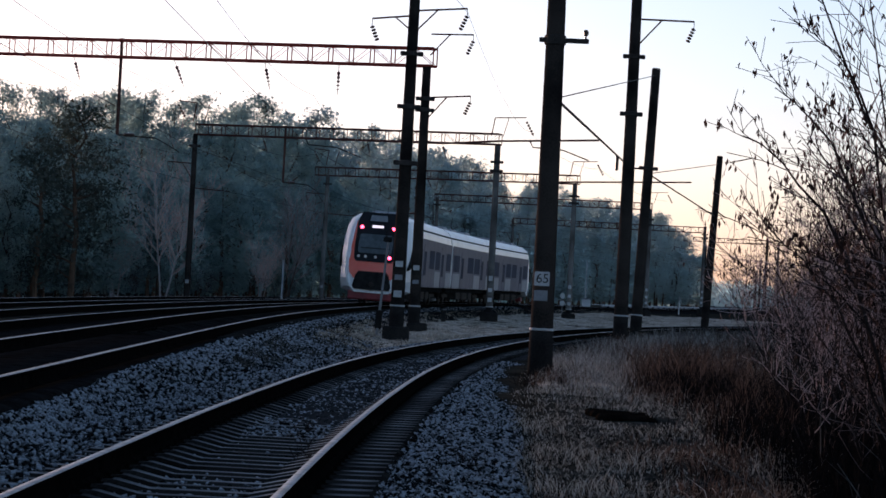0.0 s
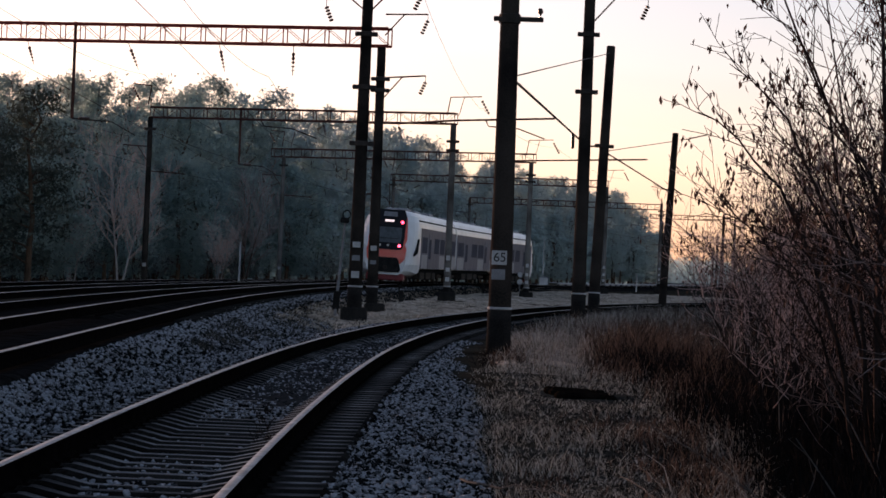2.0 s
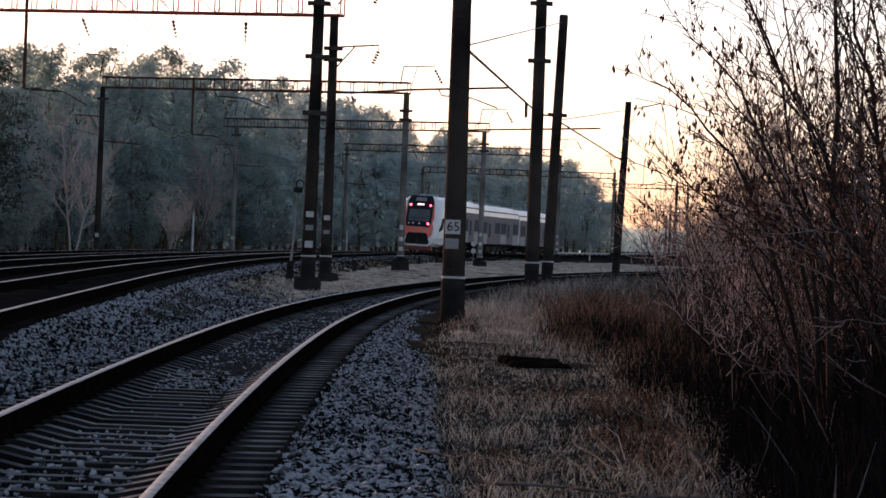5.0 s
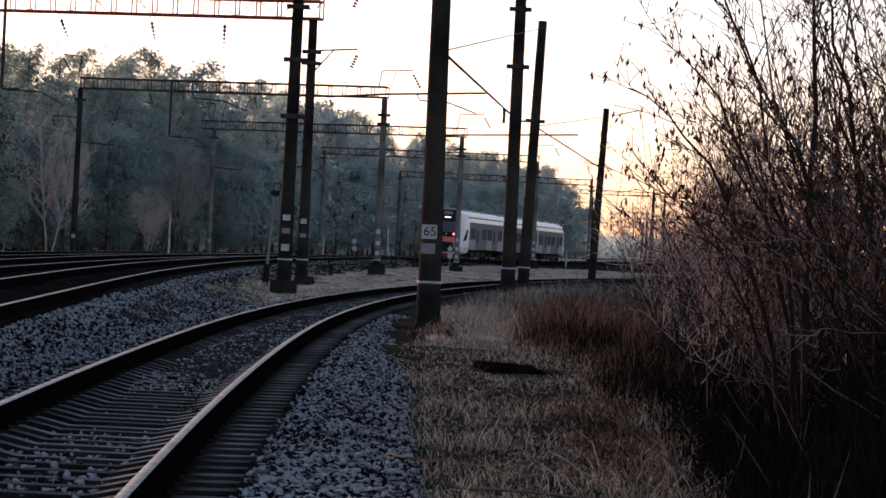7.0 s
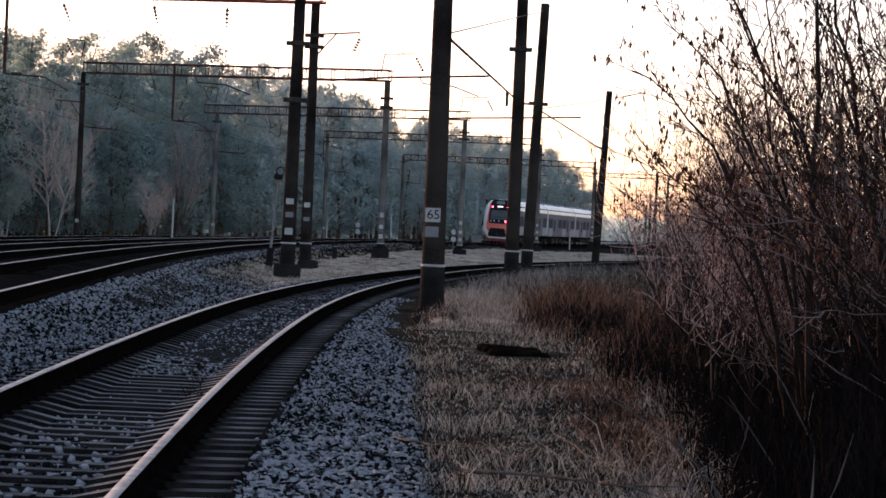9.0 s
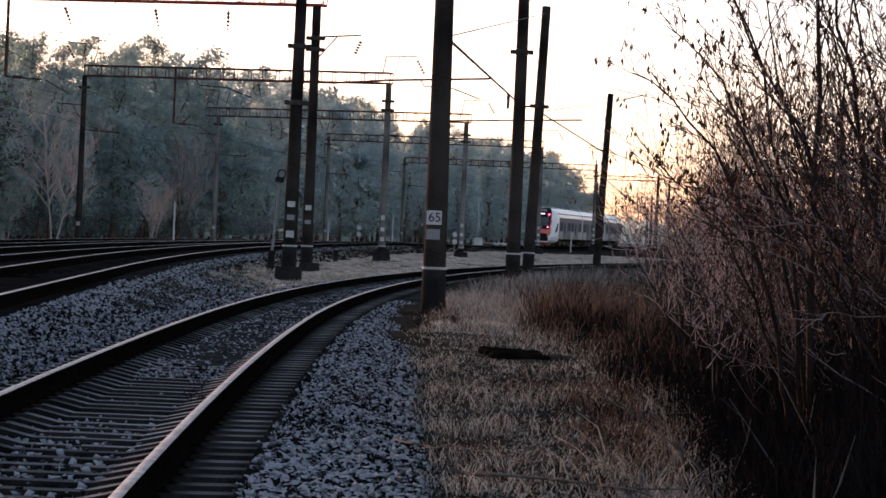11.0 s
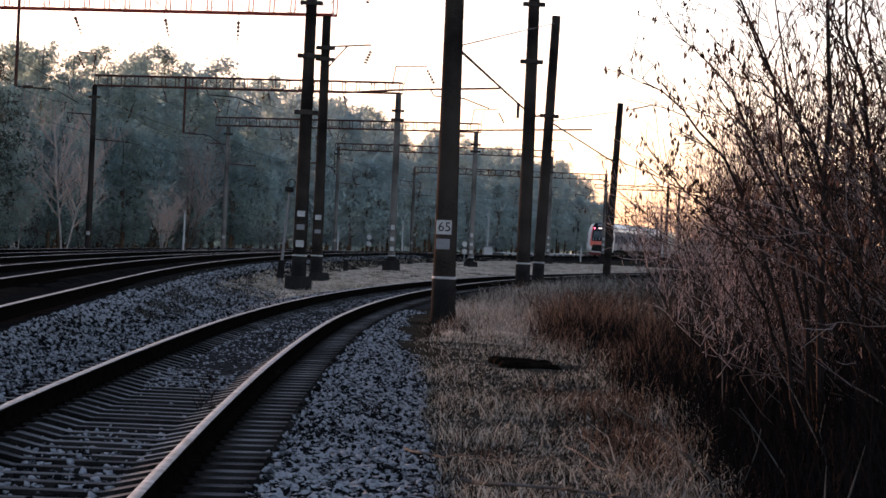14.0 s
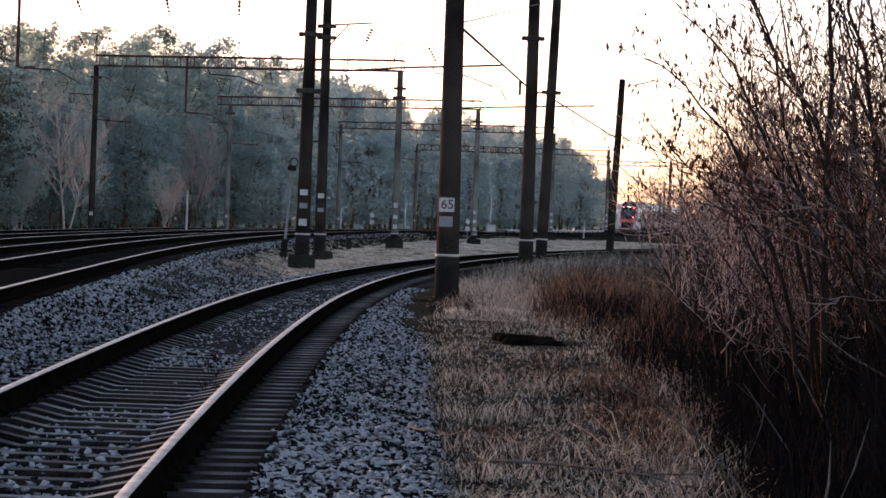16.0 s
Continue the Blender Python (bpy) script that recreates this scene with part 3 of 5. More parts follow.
def masts():
    # number 65, beside the near track
    t, rad = ring_mast(pose(-0.17, 54, 0.05, 0, -0.35, 0), 10.4, 0.225, 0.15, "dark concrete mast with a number plate, standing in dry grass", 0.92)
    b = part("crossarm", Geo().box(0.17, 0, 6.5, 0.95, 0.09, 0.09, 0.01), M["darksteel"], t, "short steel crossarm")
    part("pin_insulator", Geo().disc_stack(0.58, 0, [(6.54, 0.02), (6.6, 0.02), (6.62, 0.05), (6.68, 0.055), (6.72, 0.03)], 10), M["insul"], b)
    part("collar", Geo().disc_stack(0, 0, [(6.4, rad(6.4) + 0.005), (6.42, rad(6.4) + 0.03), (6.58, rad(6.6) + 0.03), (6.6, rad(6.6) + 0.005)], 16), M["darksteel"], t)
    part("plate", Geo().box(-0.04, -rad(2) - 0.012, 1.93, 0.29, 0.02, 0.27, 0.004), M["white"], t, "white number plate")
    small_text("65", 0.25, pose(-0.03, -rad(2) - 0.026, 1.93, 90, 0, 0), t, M["black"])
    part("plate", Geo().box(-0.05, -rad(1.6) - 0.012, 1.61, 0.26, 0.02, 0.2, 0.004), M["grey"], t, "blank grey painted plate")
    # the pair beyond the near track
    t, rad = ring_mast(pose(-4.66, 85, 0.08, 0, 0.25, 0), 11.2, 0.215, 0.15, "tall dark concrete mast with white painted plates", 0.95, (7.0, 5.3, 8.6), ((2.25, 0.17, "white"), (1.85, 0.16, "grey"), (1.35, 0.2, "white")))
    bracket(t, 9.75, 0, -1.25, -0.15, -0.5, 0.5)
    bracket(t, 9.9, 0, 1.6, 0.15, 0.7, 0.5)
    part("plinth", Geo().box(0, 0, 0.12, 0.78, 0.7, 0.5, 0.05), M["tar"], t, "tarred concrete plinth")
    t, rad = ring_mast(pose(-4.86, 100, 0.03, 0, -0.12, 0), 9.45, 0.2, 0.15, "concrete portal mast carrying a lattice beam", 0.9, (7.9, 8.3), ((2.3, 0.17, "white"), (1.8, 0.14, "grey")))
    bracket(t, 8.35, 0.1, 1.5, 0.12, 0.75, 0.5)
    bracket(t, 10.6, 0.1, 1.5, 0.05, 0.75, 0.55)
    part("plinth", Geo().box(0.1, 0, 0.08, 0.7, 0.7, 0.55, 0.05), M["tar"], t, "tarred concrete plinth")
    # portal masts further on
    for x, y, z, h in ((-3.22, 145, -0.05, 9.1), (1.08, 185, -0.2, 9.05), (7.9, 240, 0.0, 9.1), (15.2, 290, 0.2, 9.0), (27.5, 350, 0.2, 9.0)):
        t, rad = ring_mast(pose(x, y, z), h, 0.185, 0.15, "concrete portal mast with white painted rings", 0.8, (h * 0.86, h * 0.91), ((2.3, 0.25, "white"), (1.7, 0.2, "white"), (1.2, 0.22, "white")), skin="palemast")
        part("plinth", Geo().box(0, 0, 0.2, 0.9, 0.8, 0.75, 0.08), M["tar"], t, "dark plinth")
        high_frame(t, 0, h + 0.5, 1.4, 0.95)
        bracket(t, h - 2.55, -0.3, 0.9, 0, 0)
    # far ends of the portals
    for x, y, h in ((-19.5, 150.2, 8.65), (-15.75, 192.3, 8.4), (-10.4, 244.5, 8.9), (-4.5, 292, 8.5)):
        t, rad = ring_mast(pose(x, y, 0.45), h, 0.17, 0.13, "slim concrete mast at the wood's edge", 0, (h * 0.93,), ((0.8, 0.2, "white"),), skin="concrete" if y < 160 else "palemast")
        high_frame(t, 0.2, h + 0.7, -1.2, 1.0)
        bracket(t, 7.1, 0, -1.4, 0.05, 0.9, 0.35)
        bracket(t, 5.8, 0.1, 1.9, -0.1, 0, 0)
    # anchor masts beside the bushes
    t, rad = ring_mast(pose(2.2, 90, 0.1, 0, -0.1, 0), 12.2, 0.225, 0.16, "tall dark concrete anchor mast", 0.95, (7.42, 9.25))
    bracket(t, 10.45, 0, 1.85, 0, 0.95, 0.5)
    bracket(t, 5.7, 0, 0.55, 0, 0, 0)
    part("weight", Geo().disc_stack(-0.38, 0, [(5.6, 0.03), (5.62, 0.06), (6.05, 0.06), (6.08, 0.03)], 8), M["insul"], t)
    ring_mast(pose(3.12, 105, 0.1, 0, 1.55, 0), 10.1, 0.21, 0.16, "concrete anchor mast leaning slightly", 0.9, (6.4,))
    ring_mast(pose(7.55, 140, 0.1, 0, 2.2, 0), 8.75, 0.2, 0.15, "plain leaning concrete mast", 0)
    for x, y, h in ((17.2, 325, 8.0), (17.7, 328, 7.6), (28.5, 400, 6.0), (33.0, 420, 5.4), (30.5, 420, 8), (31.9, 430, 7), (24.6, 330, 9.2)):
        ring_mast(pose(x, y, 0.1), h, 0.2, 0.15, "distant dark mast along the line", 0)


def portals():
    t = truss(-29.0, -4.6, 100, 9.50, 10.12, "long lattice beam over the main lines, reddened for its lit edges", 0.27, paint="redsteel")
    drop_post(t, -12.1, 0, 10.2, 6.65, 2.0)
    for x, dx, dz in ((-10.0, 0.45, -1.0), (-6.45, 0.25, -1.0), (-3.6, 0.0, -1.1), (-14.0, 0.3, -0.9)):
        strain_insulator(t, x, 9.48, dx, dz)
    t = truss(-20.4, -3.1, 145, 9.13, 9.67, "rust-red lattice beam over the main lines", 0.34)
    drop_post(t, -12.1, 0, 9.75, 6.75, 1.8)
    for x, dx, dz in ((-13.4, 0.3, -0.85), (-7.4, 0.2, -0.8), (-3.2, 0.25, -0.8)):
        strain_insulator(t, x, 9.13, dx, dz)
    part("pipe", Geo().tube([(-12.0, -0.3, 9.1), (-3, -0.3, 9.08), (0.1, -0.3, 9.3), (5.4, -0.3, 9.5)], 0.055, 6), M["steel"], t, "long horizontal pipe")
    for x, z in ((-10.6, 9.1), (1.9, 9.36)):
        part("arm", Geo().tube([(x - 0.2, -0.3, z), (x, -0.3, z - 0.33), (x + 1.6, -0.3, z - 0.42), (x + 3.0, -0.3, z - 0.9)], 0.035, 5), M["darksteel"], t)
    t = truss(-18.3, 1.3, 185, 8.85, 9.4, "rust-red lattice beam over the main lines", 0.45)
    drop_post(t, -12.5, 0, 9.45, 6.5, 1.8)
    part("pipe", Geo().tube([(-2.3, -0.3, 8.9), (8.0, -0.3, 9.2)], 0.055, 6), M["steel"], t, "long horizontal pipe")
    truss(-11.2, 8.0, 240, 9.1, 9.65, "distant lattice beam over the main lines", 0.25)
    truss(-4.6, 15.3, 290, 8.55, 9.1, "distant lattice beam over the main lines", 0.1)
    truss(17.0, 30.0, 350, 8.9, 9.4, "distant lattice beam over the main lines")


def cable(name, pts, r, label, sag=0.0, n=10):
    a, b = Vector(pts[0]), Vector(pts[1])
    line = [a.lerp(b, i / n) - Vector((0, 0, sag * 4 * (i / n) * (1 - i / n))) for i in range(n + 1)]
    solid(name, Geo().tube(line, r, 4), M["wire"], label, "wire", "overhead wires")


def wires():
    cable("guy_rod", ((-0.1, 54, 5.4), (2.75, 104.5, 6.35)), 0.03, "taut dark steel guy rod between masts")
    cable("guy_rod", ((3.3, 105, 6.3), (7.75, 140, 5.9)), 0.03, "taut dark steel guy rod between masts")
    cable("stay_wire", ((-0.1, 54, 5.45), (3.35, 105, 9.95)), 0.016, "thin steel stay wire")
    cable("stay_wire", ((3.3, 105, 6.3), (7.8, 140, 8.45)), 0.018, "thin steel stay wire")
    ys = (30, 100, 145, 185, 240, 290, 350, 420)
    for k, (off, z) in enumerate(((0.0, 6.35), (-4.4, 6.25), (-9.6, 6.15))):
        for a, b in zip(ys[:-1], ys[1:]):
            cable("contact_wire", ((main_x(a) + off, a, z), (main_x(b) + off, b, z)), 0.008, "thin copper contact wire")
            cable("messenger_wire", ((main_x(a) + off, a, z + 1.9), (main_x(b) + off, b, z + 1.9)), 0.008, "thin sagging messenger wire", 0.9)
    for a, b, xa, xb in ((30, 85, -4.4, -3.0), (85, 145, -3.0, -1.8), (145, 185, -1.8, 2.5), (185, 240, 2.5, 9.3)):
        cable("feeder_wire", ((xa, a, 10.0), (xb, b, 9.9 if b > 100 else 10.0)), 0.008, "thin sagging feeder wire", 0.5)


masts()
portals()
wires()


# ---- loose stones, grass ----
def scatter_stones(name, spots, size, label, seed):
    """Angular stones at the given places, all in one mesh: blunt blocks near by, plainer ones further on."""
    rs = np.random.RandomState(seed)
    spots = np.asarray(spots, np.float32)
    block = np.array([(i, j, k) for i in (-1, 1) for j in (-1, 1) for k in (-1, 1)], np.float32) * 0.72
    block_f = np.array([(0, 1, 3), (0, 3, 2), (4, 6, 7), (4, 7, 5), (0, 4, 5), (0, 5, 1), (2, 3, 7), (2, 7, 6), (0, 2, 6), (0, 6, 4), (1, 5, 7), (1, 7, 3)], np.int32)
    plain = np.array([(1, 0, 0), (-1, 0, 0), (0, 1, 0), (0, -1, 0), (0, 0, 1), (0, 0, -1)], np.float32)
    plain_f = np.array([(0, 2, 4), (2, 1, 4), (1, 3, 4), (3, 0, 4), (2, 0, 5), (1, 2, 5), (3, 1, 5), (0, 3, 5)], np.int32)
    near = spots[:, 1] < 21
    vs, fs, count = [], [], 0
    for base, faces, at in ((block, block_f, spots[near]), (plain, plain_f, spots[~near])):
        n, m = len(at), len(base)
        v = base[None] * rs.uniform(0.6, 1.25, (n, m, 1)) + rs.uniform(-0.32, 0.32, (n, m, 3))
        v *= (size * rs.uniform(0.5, 1.35, n))[:, None, None]
        v[:, :, 2] *= 0.72
        a, t = rs.uniform(0, 6.28, n)[:, None], rs.uniform(-0.7, 0.7, n)[:, None]
        x, y, z = v[:, :, 0], v[:, :, 1], v[:, :, 2]
        x, z = x * np.cos(t) - z * np.sin(t), x * np.sin(t) + z * np.cos(t)
        v = np.stack([x * np.cos(a) - y * np.sin(a), x * np.sin(a) + y * np.cos(a), z], 2) + at[:, None, :]
        vs.append(v.reshape(-1, 3))
        fs.append((faces[None] + count + (np.arange(n, dtype=np.int32) * m)[:, None, None]).reshape(-1, 3))
        count += n * m
    ob = new(name, bulk(name, np.concatenate(vs), np.concatenate(fs), M["stone"]))
    tagged(ob, label, "ballast stones", kind="stuff")


def strip_spots(fx, profile, o0, o1, y0, y1, n, rnd, power=2.0, lift=0.0):
    out = []
    for _ in range(n):
        y = y0 + (y1 - y0) * rnd.random() ** power
        o = rnd.uniform(o0, o1)
        out.append((fx(y) + o, y, profile_z(profile, y, o) + lift + rnd.uniform(-0.01, 0.02)))
    return out


def stones():
    rnd = random.Random(11)
    s = strip_spots(near_x, near_profile, 1.3, 2.5, 14.6, 62, 25000, rnd)
    s += strip_spots(near_x, near_profile, 0.98, 1.4, 14.6, 60, 1400, rnd, 1.6, 0.03)
    s += strip_spots(near_x, near_profile, 2.3, 2.9, 14.6, 60, 1500, rnd)
    s += strip_spots(near_x, near_profile, -2.75, -1.25, 16, 80, 17000, rnd)
    s += strip_spots(near_x, near_profile, -1.5, -1.02, 14, 90, 5200, rnd, 1.6, 0.06)
    for _ in range(21000):
        y = 14.6 + 80 * rnd.random() ** 1.2
        o = rnd.uniform(-0.58, 0.58)
        cover = 0.55 if y < 23 else (0.06 if y < 28.5 else 0.95)
        if rnd.random() < cover + 0.5 * bump_noise(o, y, 1.1) * (y < 23):
            s.append((near_x(y) + o, y, (0.088 if y < 29 else 0.105) + rnd.uniform(-0.03, 0.012)))
    s += strip_spots(near_x, near_profile, -3.2, -2.2, 34, 70, 4000, rnd, 1.2)
    scatter_stones("near_ballast_stones", s, 0.025, "loose grey crushed stones along the near track", 3)
    s = []
    for _ in range(36000):
        y = 21 + 95 * rnd.random() ** 1.5
        toe = min(3.4, max(1.5, near_x(y) - 2.0 - main_x(y)))
        o = rnd.uniform(1.15, toe + 0.3)
        if y > 78 and o > 1.9 and rnd.random() < 0.9:
            continue
        s.append((main_x(y) + o, y, profile_z(main_profile, y, o) + rnd.uniform(-0.01, 0.03)))
    for _ in range(2500):
        y = 100 + 110 * rnd.random()
        o = rnd.uniform(1.15, 2.0)
        s.append((main_x(y) + o, y, profile_z(main_profile, y, o) + rnd.uniform(-0.01, 0.04)))
    scatter_stones("main_ballast_stones", s, 0.031, "loose grey crushed stones on the main line's slope", 4)


def blades(name, roots, length, width, lean, material, label, seed):
    """Thin bent blades, two quads each, in one mesh."""
    rs = np.random.RandomState(seed)
    r = np.asarray(roots, np.float32)
    n = len(r)
    L = np.asarray(length, np.float32) * rs.uniform(0.5, 1.3, n)
    a = rs.uniform(0, 6.28, n)
    b = rs.uniform(0, 6.28, n)
    le = lean * rs.uniform(0.3, 1.4, n)
    side = np.stack([np.cos(b), np.sin(b), np.zeros(n)], 1) * (width * rs.uniform(0.6, 1.3, n))[:, None]
    way = np.stack([np.cos(a), np.sin(a), np.zeros(n)], 1)
    up = np.array([0, 0, 1.0])
    p1 = r + way * (L * le * 0.3)[:, None] + up * (L * 0.55)[:, None]
    p2 = r + way * (L * le)[:, None] + up * (L * np.sqrt(np.maximum(0.1, 1 - 0.6 * le ** 2)))[:, None]
    v = np.stack([r - side, r + side, p1 - side * 0.8, p1 + side * 0.8, p2 - side * 0.25, p2 + side * 0.25], 1)
    f = np.array([(0, 1, 3, 2), (2, 3, 5, 4)], np.int32)[None] + (np.arange(n, dtype=np.int32) * 6)[:, None, None]
    ob = new(name, bulk(name, v.reshape(-1, 3), f.reshape(-1, 4), material))
    tagged(ob, label, "grass", kind="stuff")


def grass():
    rnd = random.Random(21)
    pts, ln = [], []
    while len(pts) < 80000:
        y = 14.8 + 69 * rnd.random() ** 1.7
        x = rnd.uniform(near_x(y) + 2.2, min(7.5, 1.2 + 0.17 * y))
        k = bump_noise(x, y, 0.8) + 0.5 * bump_noise(x, y, 2.6)
        edge = x - near_x(y) - 2.3
        if rnd.random() > 0.85 + 0.5 * k or rnd.random() > 0.25 + 2.2 * edge or rnd.random() < (x - 0.085 * y - 0.1) * 2.2:
            continue
        if (x - 1.08) ** 2 / 0.36 + (y - 38.7) ** 2 / 1.6 < 1:
            continue
        pts.append((x, y, ground_z(x, y) - 0.01))
        ln.append(0.06 + 0.06 * max(0, k))
    blades("short_grass", pts, ln, 0.0058, 1.25, M["grass"], "short frosted dry grass, matted and pale brown", 5)
    # tussocks of long pale grass
    pts, ln = [], []
    for _ in range(700):
        y = 15 + 60 * rnd.random() ** 1.4
        x = rnd.uniform(near_x(y) + 2.6, 0.4 + 0.095 * y)
        if bump_noise(x, y, 0.5) < -0.02:
            continue
        for _ in range(55):
            px, py = rnd.gauss(x, 0.10), rnd.gauss(y, 0.16)
            pts.append((px, py, ground_z(px, py) - 0.01))
            ln.append(rnd.uniform(0.10, 0.24))
    blades("tussock_grass", pts, ln, 0.004, 1.1, M["grass"], "tussocks of long bleached grass bent over", 6)
    pts, ln = [], []
    for cx, cy, sx, sy, h, n in ((0.9, 62, 0.9, 6, 0.26, 5200), (1.4, 78, 1.6, 9, 0.32, 5200), (3.0, 96, 2.0, 9, 0.36, 4500), (1.2, 50, 0.7, 4, 0.18, 1600), (4.5, 120, 3, 12, 0.4, 3500)):
        for _ in range(n):
            x, y = rnd.gauss(cx, sx), rnd.gauss(cy, sy)
            if x - near_x(y) > 2.4:
                pts.append((x, y, ground_z(x, y) - 0.02))
                ln.append(h * rnd.uniform(0.5, 1.25))
    blades("long_grass", pts, ln, 0.007, 0.7, M["straw"], "long pale winter grass round the masts", 9)
    pts, ln = [], []
    for _ in range(26000):
        y = 70 + 190 * rnd.random() ** 1.3
        a, b = main_x(y) + 2.2, min(near_x(y) - 2.0, main_x(y) + 16)
        if b > a and rnd.random() < 0.95 - 0.6 * max(0, bump_noise(y, a, 0.3)):
            x = rnd.uniform(a, b)
            k = bump_noise(x, y, 0.6)
            if k > -0.2:
                pts.append((x, y, max(ground_z(x, y), profile_z(main_profile, y, x - main_x(y)) if x - main_x(y) < 3.6 else -1) - 0.02))
                ln.append(0.10 + 0.20 * max(k, 0))
    blades("verge_grass", pts, ln, 0.013, 1.1, M["verge"], "frosted pale grass on the verge between the lines", 10)
    # dark grass, its colour also painting the shade on the ditch's flank
    pts, ln = [], []
    for _ in range(6500):
        y = 46 + 38 * rnd.random()
        a, b = main_x(y) + 1.75, near_x(y) - 2.2
        x = rnd.uniform(a, b)
        if b - a > 0.3 and bump_noise(x, y * 0.5, 0.7) > -0.12:
            o = x - main_x(y)
            pts.append((x, y, max(ground_z(x, y), profile_z(main_profile, y, o) if o < 3.6 else -1) - 0.01))
            ln.append(rnd.uniform(0.05, 0.17))
    blades("ditch_grass", pts, ln, 0.008, 0.9, M["ditchweed"], "dark brown grass between the lines, also carrying the ditch's shade", 15)
    # tall red-brown dead stalks
    pts, ln = [], []
    for cx, cy, sx, sy, h, n in ((2.5, 52, 0.36, 2.4, 0.66, 4200), (1.9, 47, 0.3, 2.0, 0.30, 700), (3.3, 48, 0.45, 3.0, 0.60, 2200), (2.4, 68, 1.2, 7, 0.40, 2600),
                                 (4.8, 78, 1.8, 10, 0.45, 3500), (-0.1, 54.6, 0.22, 0.9, 0.24, 420), (0.15, 50, 0.28, 1.0, 0.20, 420), (2.3, 33, 0.3, 2.0, 0.18, 300), (2.1, 25, 0.16, 0.8, 0.2, 420), (3.0, 40, 0.4, 3.0, 0.45, 1500), (2.8, 34, 0.35, 2.5, 0.40, 700), (6.5, 110, 3.0, 14, 0.5, 2500)):
        for _ in range(n):
            x, y = rnd.gauss(cx, sx), rnd.gauss(cy, sy)
            if x - near_x(y) < 2.4:
                continue
            pts.append((x, y, ground_z(x, y) - 0.02))
            ln.append(h * rnd.uniform(0.5, 1.2) * (0.9 + 0.7 * bump_noise(x, y * 0.4, 2.6)))
    for cx, cy, sx, sy, h, n in ((1.75, 28.5, 0.3, 1.3, 0.17, 900), (1.75, 22.5, 0.22, 1.2, 0.16, 800), (1.2, 31.5, 0.4, 1.2, 0.10, 500), (1.5, 25.0, 0.25, 0.8, 0.13, 500), (0.3, 22.0, 0.3, 1.6, 0.08, 500)):
        for _ in range(n):
            x, y = rnd.gauss(cx, sx), rnd.gauss(cy, sy)
            pts.append((x, y, ground_z(x, y) - 0.01))
            ln.append(h * rnd.uniform(0.5, 1.3))
    bent, bl = [], []
    for _ in range(3400):
        y = 15.5 + 20 * rnd.random()
        x = 0.085 * y + rnd.gauss(0.06, 0.28)
        if bump_noise(x, y, 1.4) > -0.15:
            bent.append((x, y, ground_z(x, y)))
            bl.append(rnd.uniform(0.12, 0.34))
    blades("frosted_grass", bent, bl, 0.0045, 1.3, M["straw"], "frost-whitened grass blades bent over at the thicket's edge", 14)
    # stalks whose near-black colour paints the shade low in the bushes
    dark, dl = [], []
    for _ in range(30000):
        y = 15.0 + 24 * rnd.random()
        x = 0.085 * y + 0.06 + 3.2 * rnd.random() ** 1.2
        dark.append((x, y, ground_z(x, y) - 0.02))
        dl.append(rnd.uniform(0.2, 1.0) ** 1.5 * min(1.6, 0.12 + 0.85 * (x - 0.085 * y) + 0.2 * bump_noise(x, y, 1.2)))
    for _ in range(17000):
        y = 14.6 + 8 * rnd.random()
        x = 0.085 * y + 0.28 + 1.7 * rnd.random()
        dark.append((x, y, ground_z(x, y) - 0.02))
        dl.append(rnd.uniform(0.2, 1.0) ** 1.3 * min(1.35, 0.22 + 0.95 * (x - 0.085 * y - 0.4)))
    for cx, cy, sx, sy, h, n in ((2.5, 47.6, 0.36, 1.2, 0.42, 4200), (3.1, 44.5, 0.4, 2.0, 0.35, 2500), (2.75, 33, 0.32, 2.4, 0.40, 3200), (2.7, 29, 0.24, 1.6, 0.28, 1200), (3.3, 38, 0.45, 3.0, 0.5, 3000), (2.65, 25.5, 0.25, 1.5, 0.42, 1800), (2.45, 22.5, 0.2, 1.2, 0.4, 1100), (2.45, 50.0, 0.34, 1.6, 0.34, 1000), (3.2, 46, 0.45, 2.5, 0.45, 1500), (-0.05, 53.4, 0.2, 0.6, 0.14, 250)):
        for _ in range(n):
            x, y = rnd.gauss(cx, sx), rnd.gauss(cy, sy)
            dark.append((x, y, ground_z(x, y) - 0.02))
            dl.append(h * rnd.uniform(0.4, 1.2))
    blades("thicket_stalks", dark, dl, 0.0055, 0.3, M["thicket"], "tangled stalks darkened for the shade at the foot of the bushes", 12)
    blades("dead_stalks", pts, ln, 0.0075, 0.5, M["reed"], "tall red-brown dead stalks and weeds", 7)


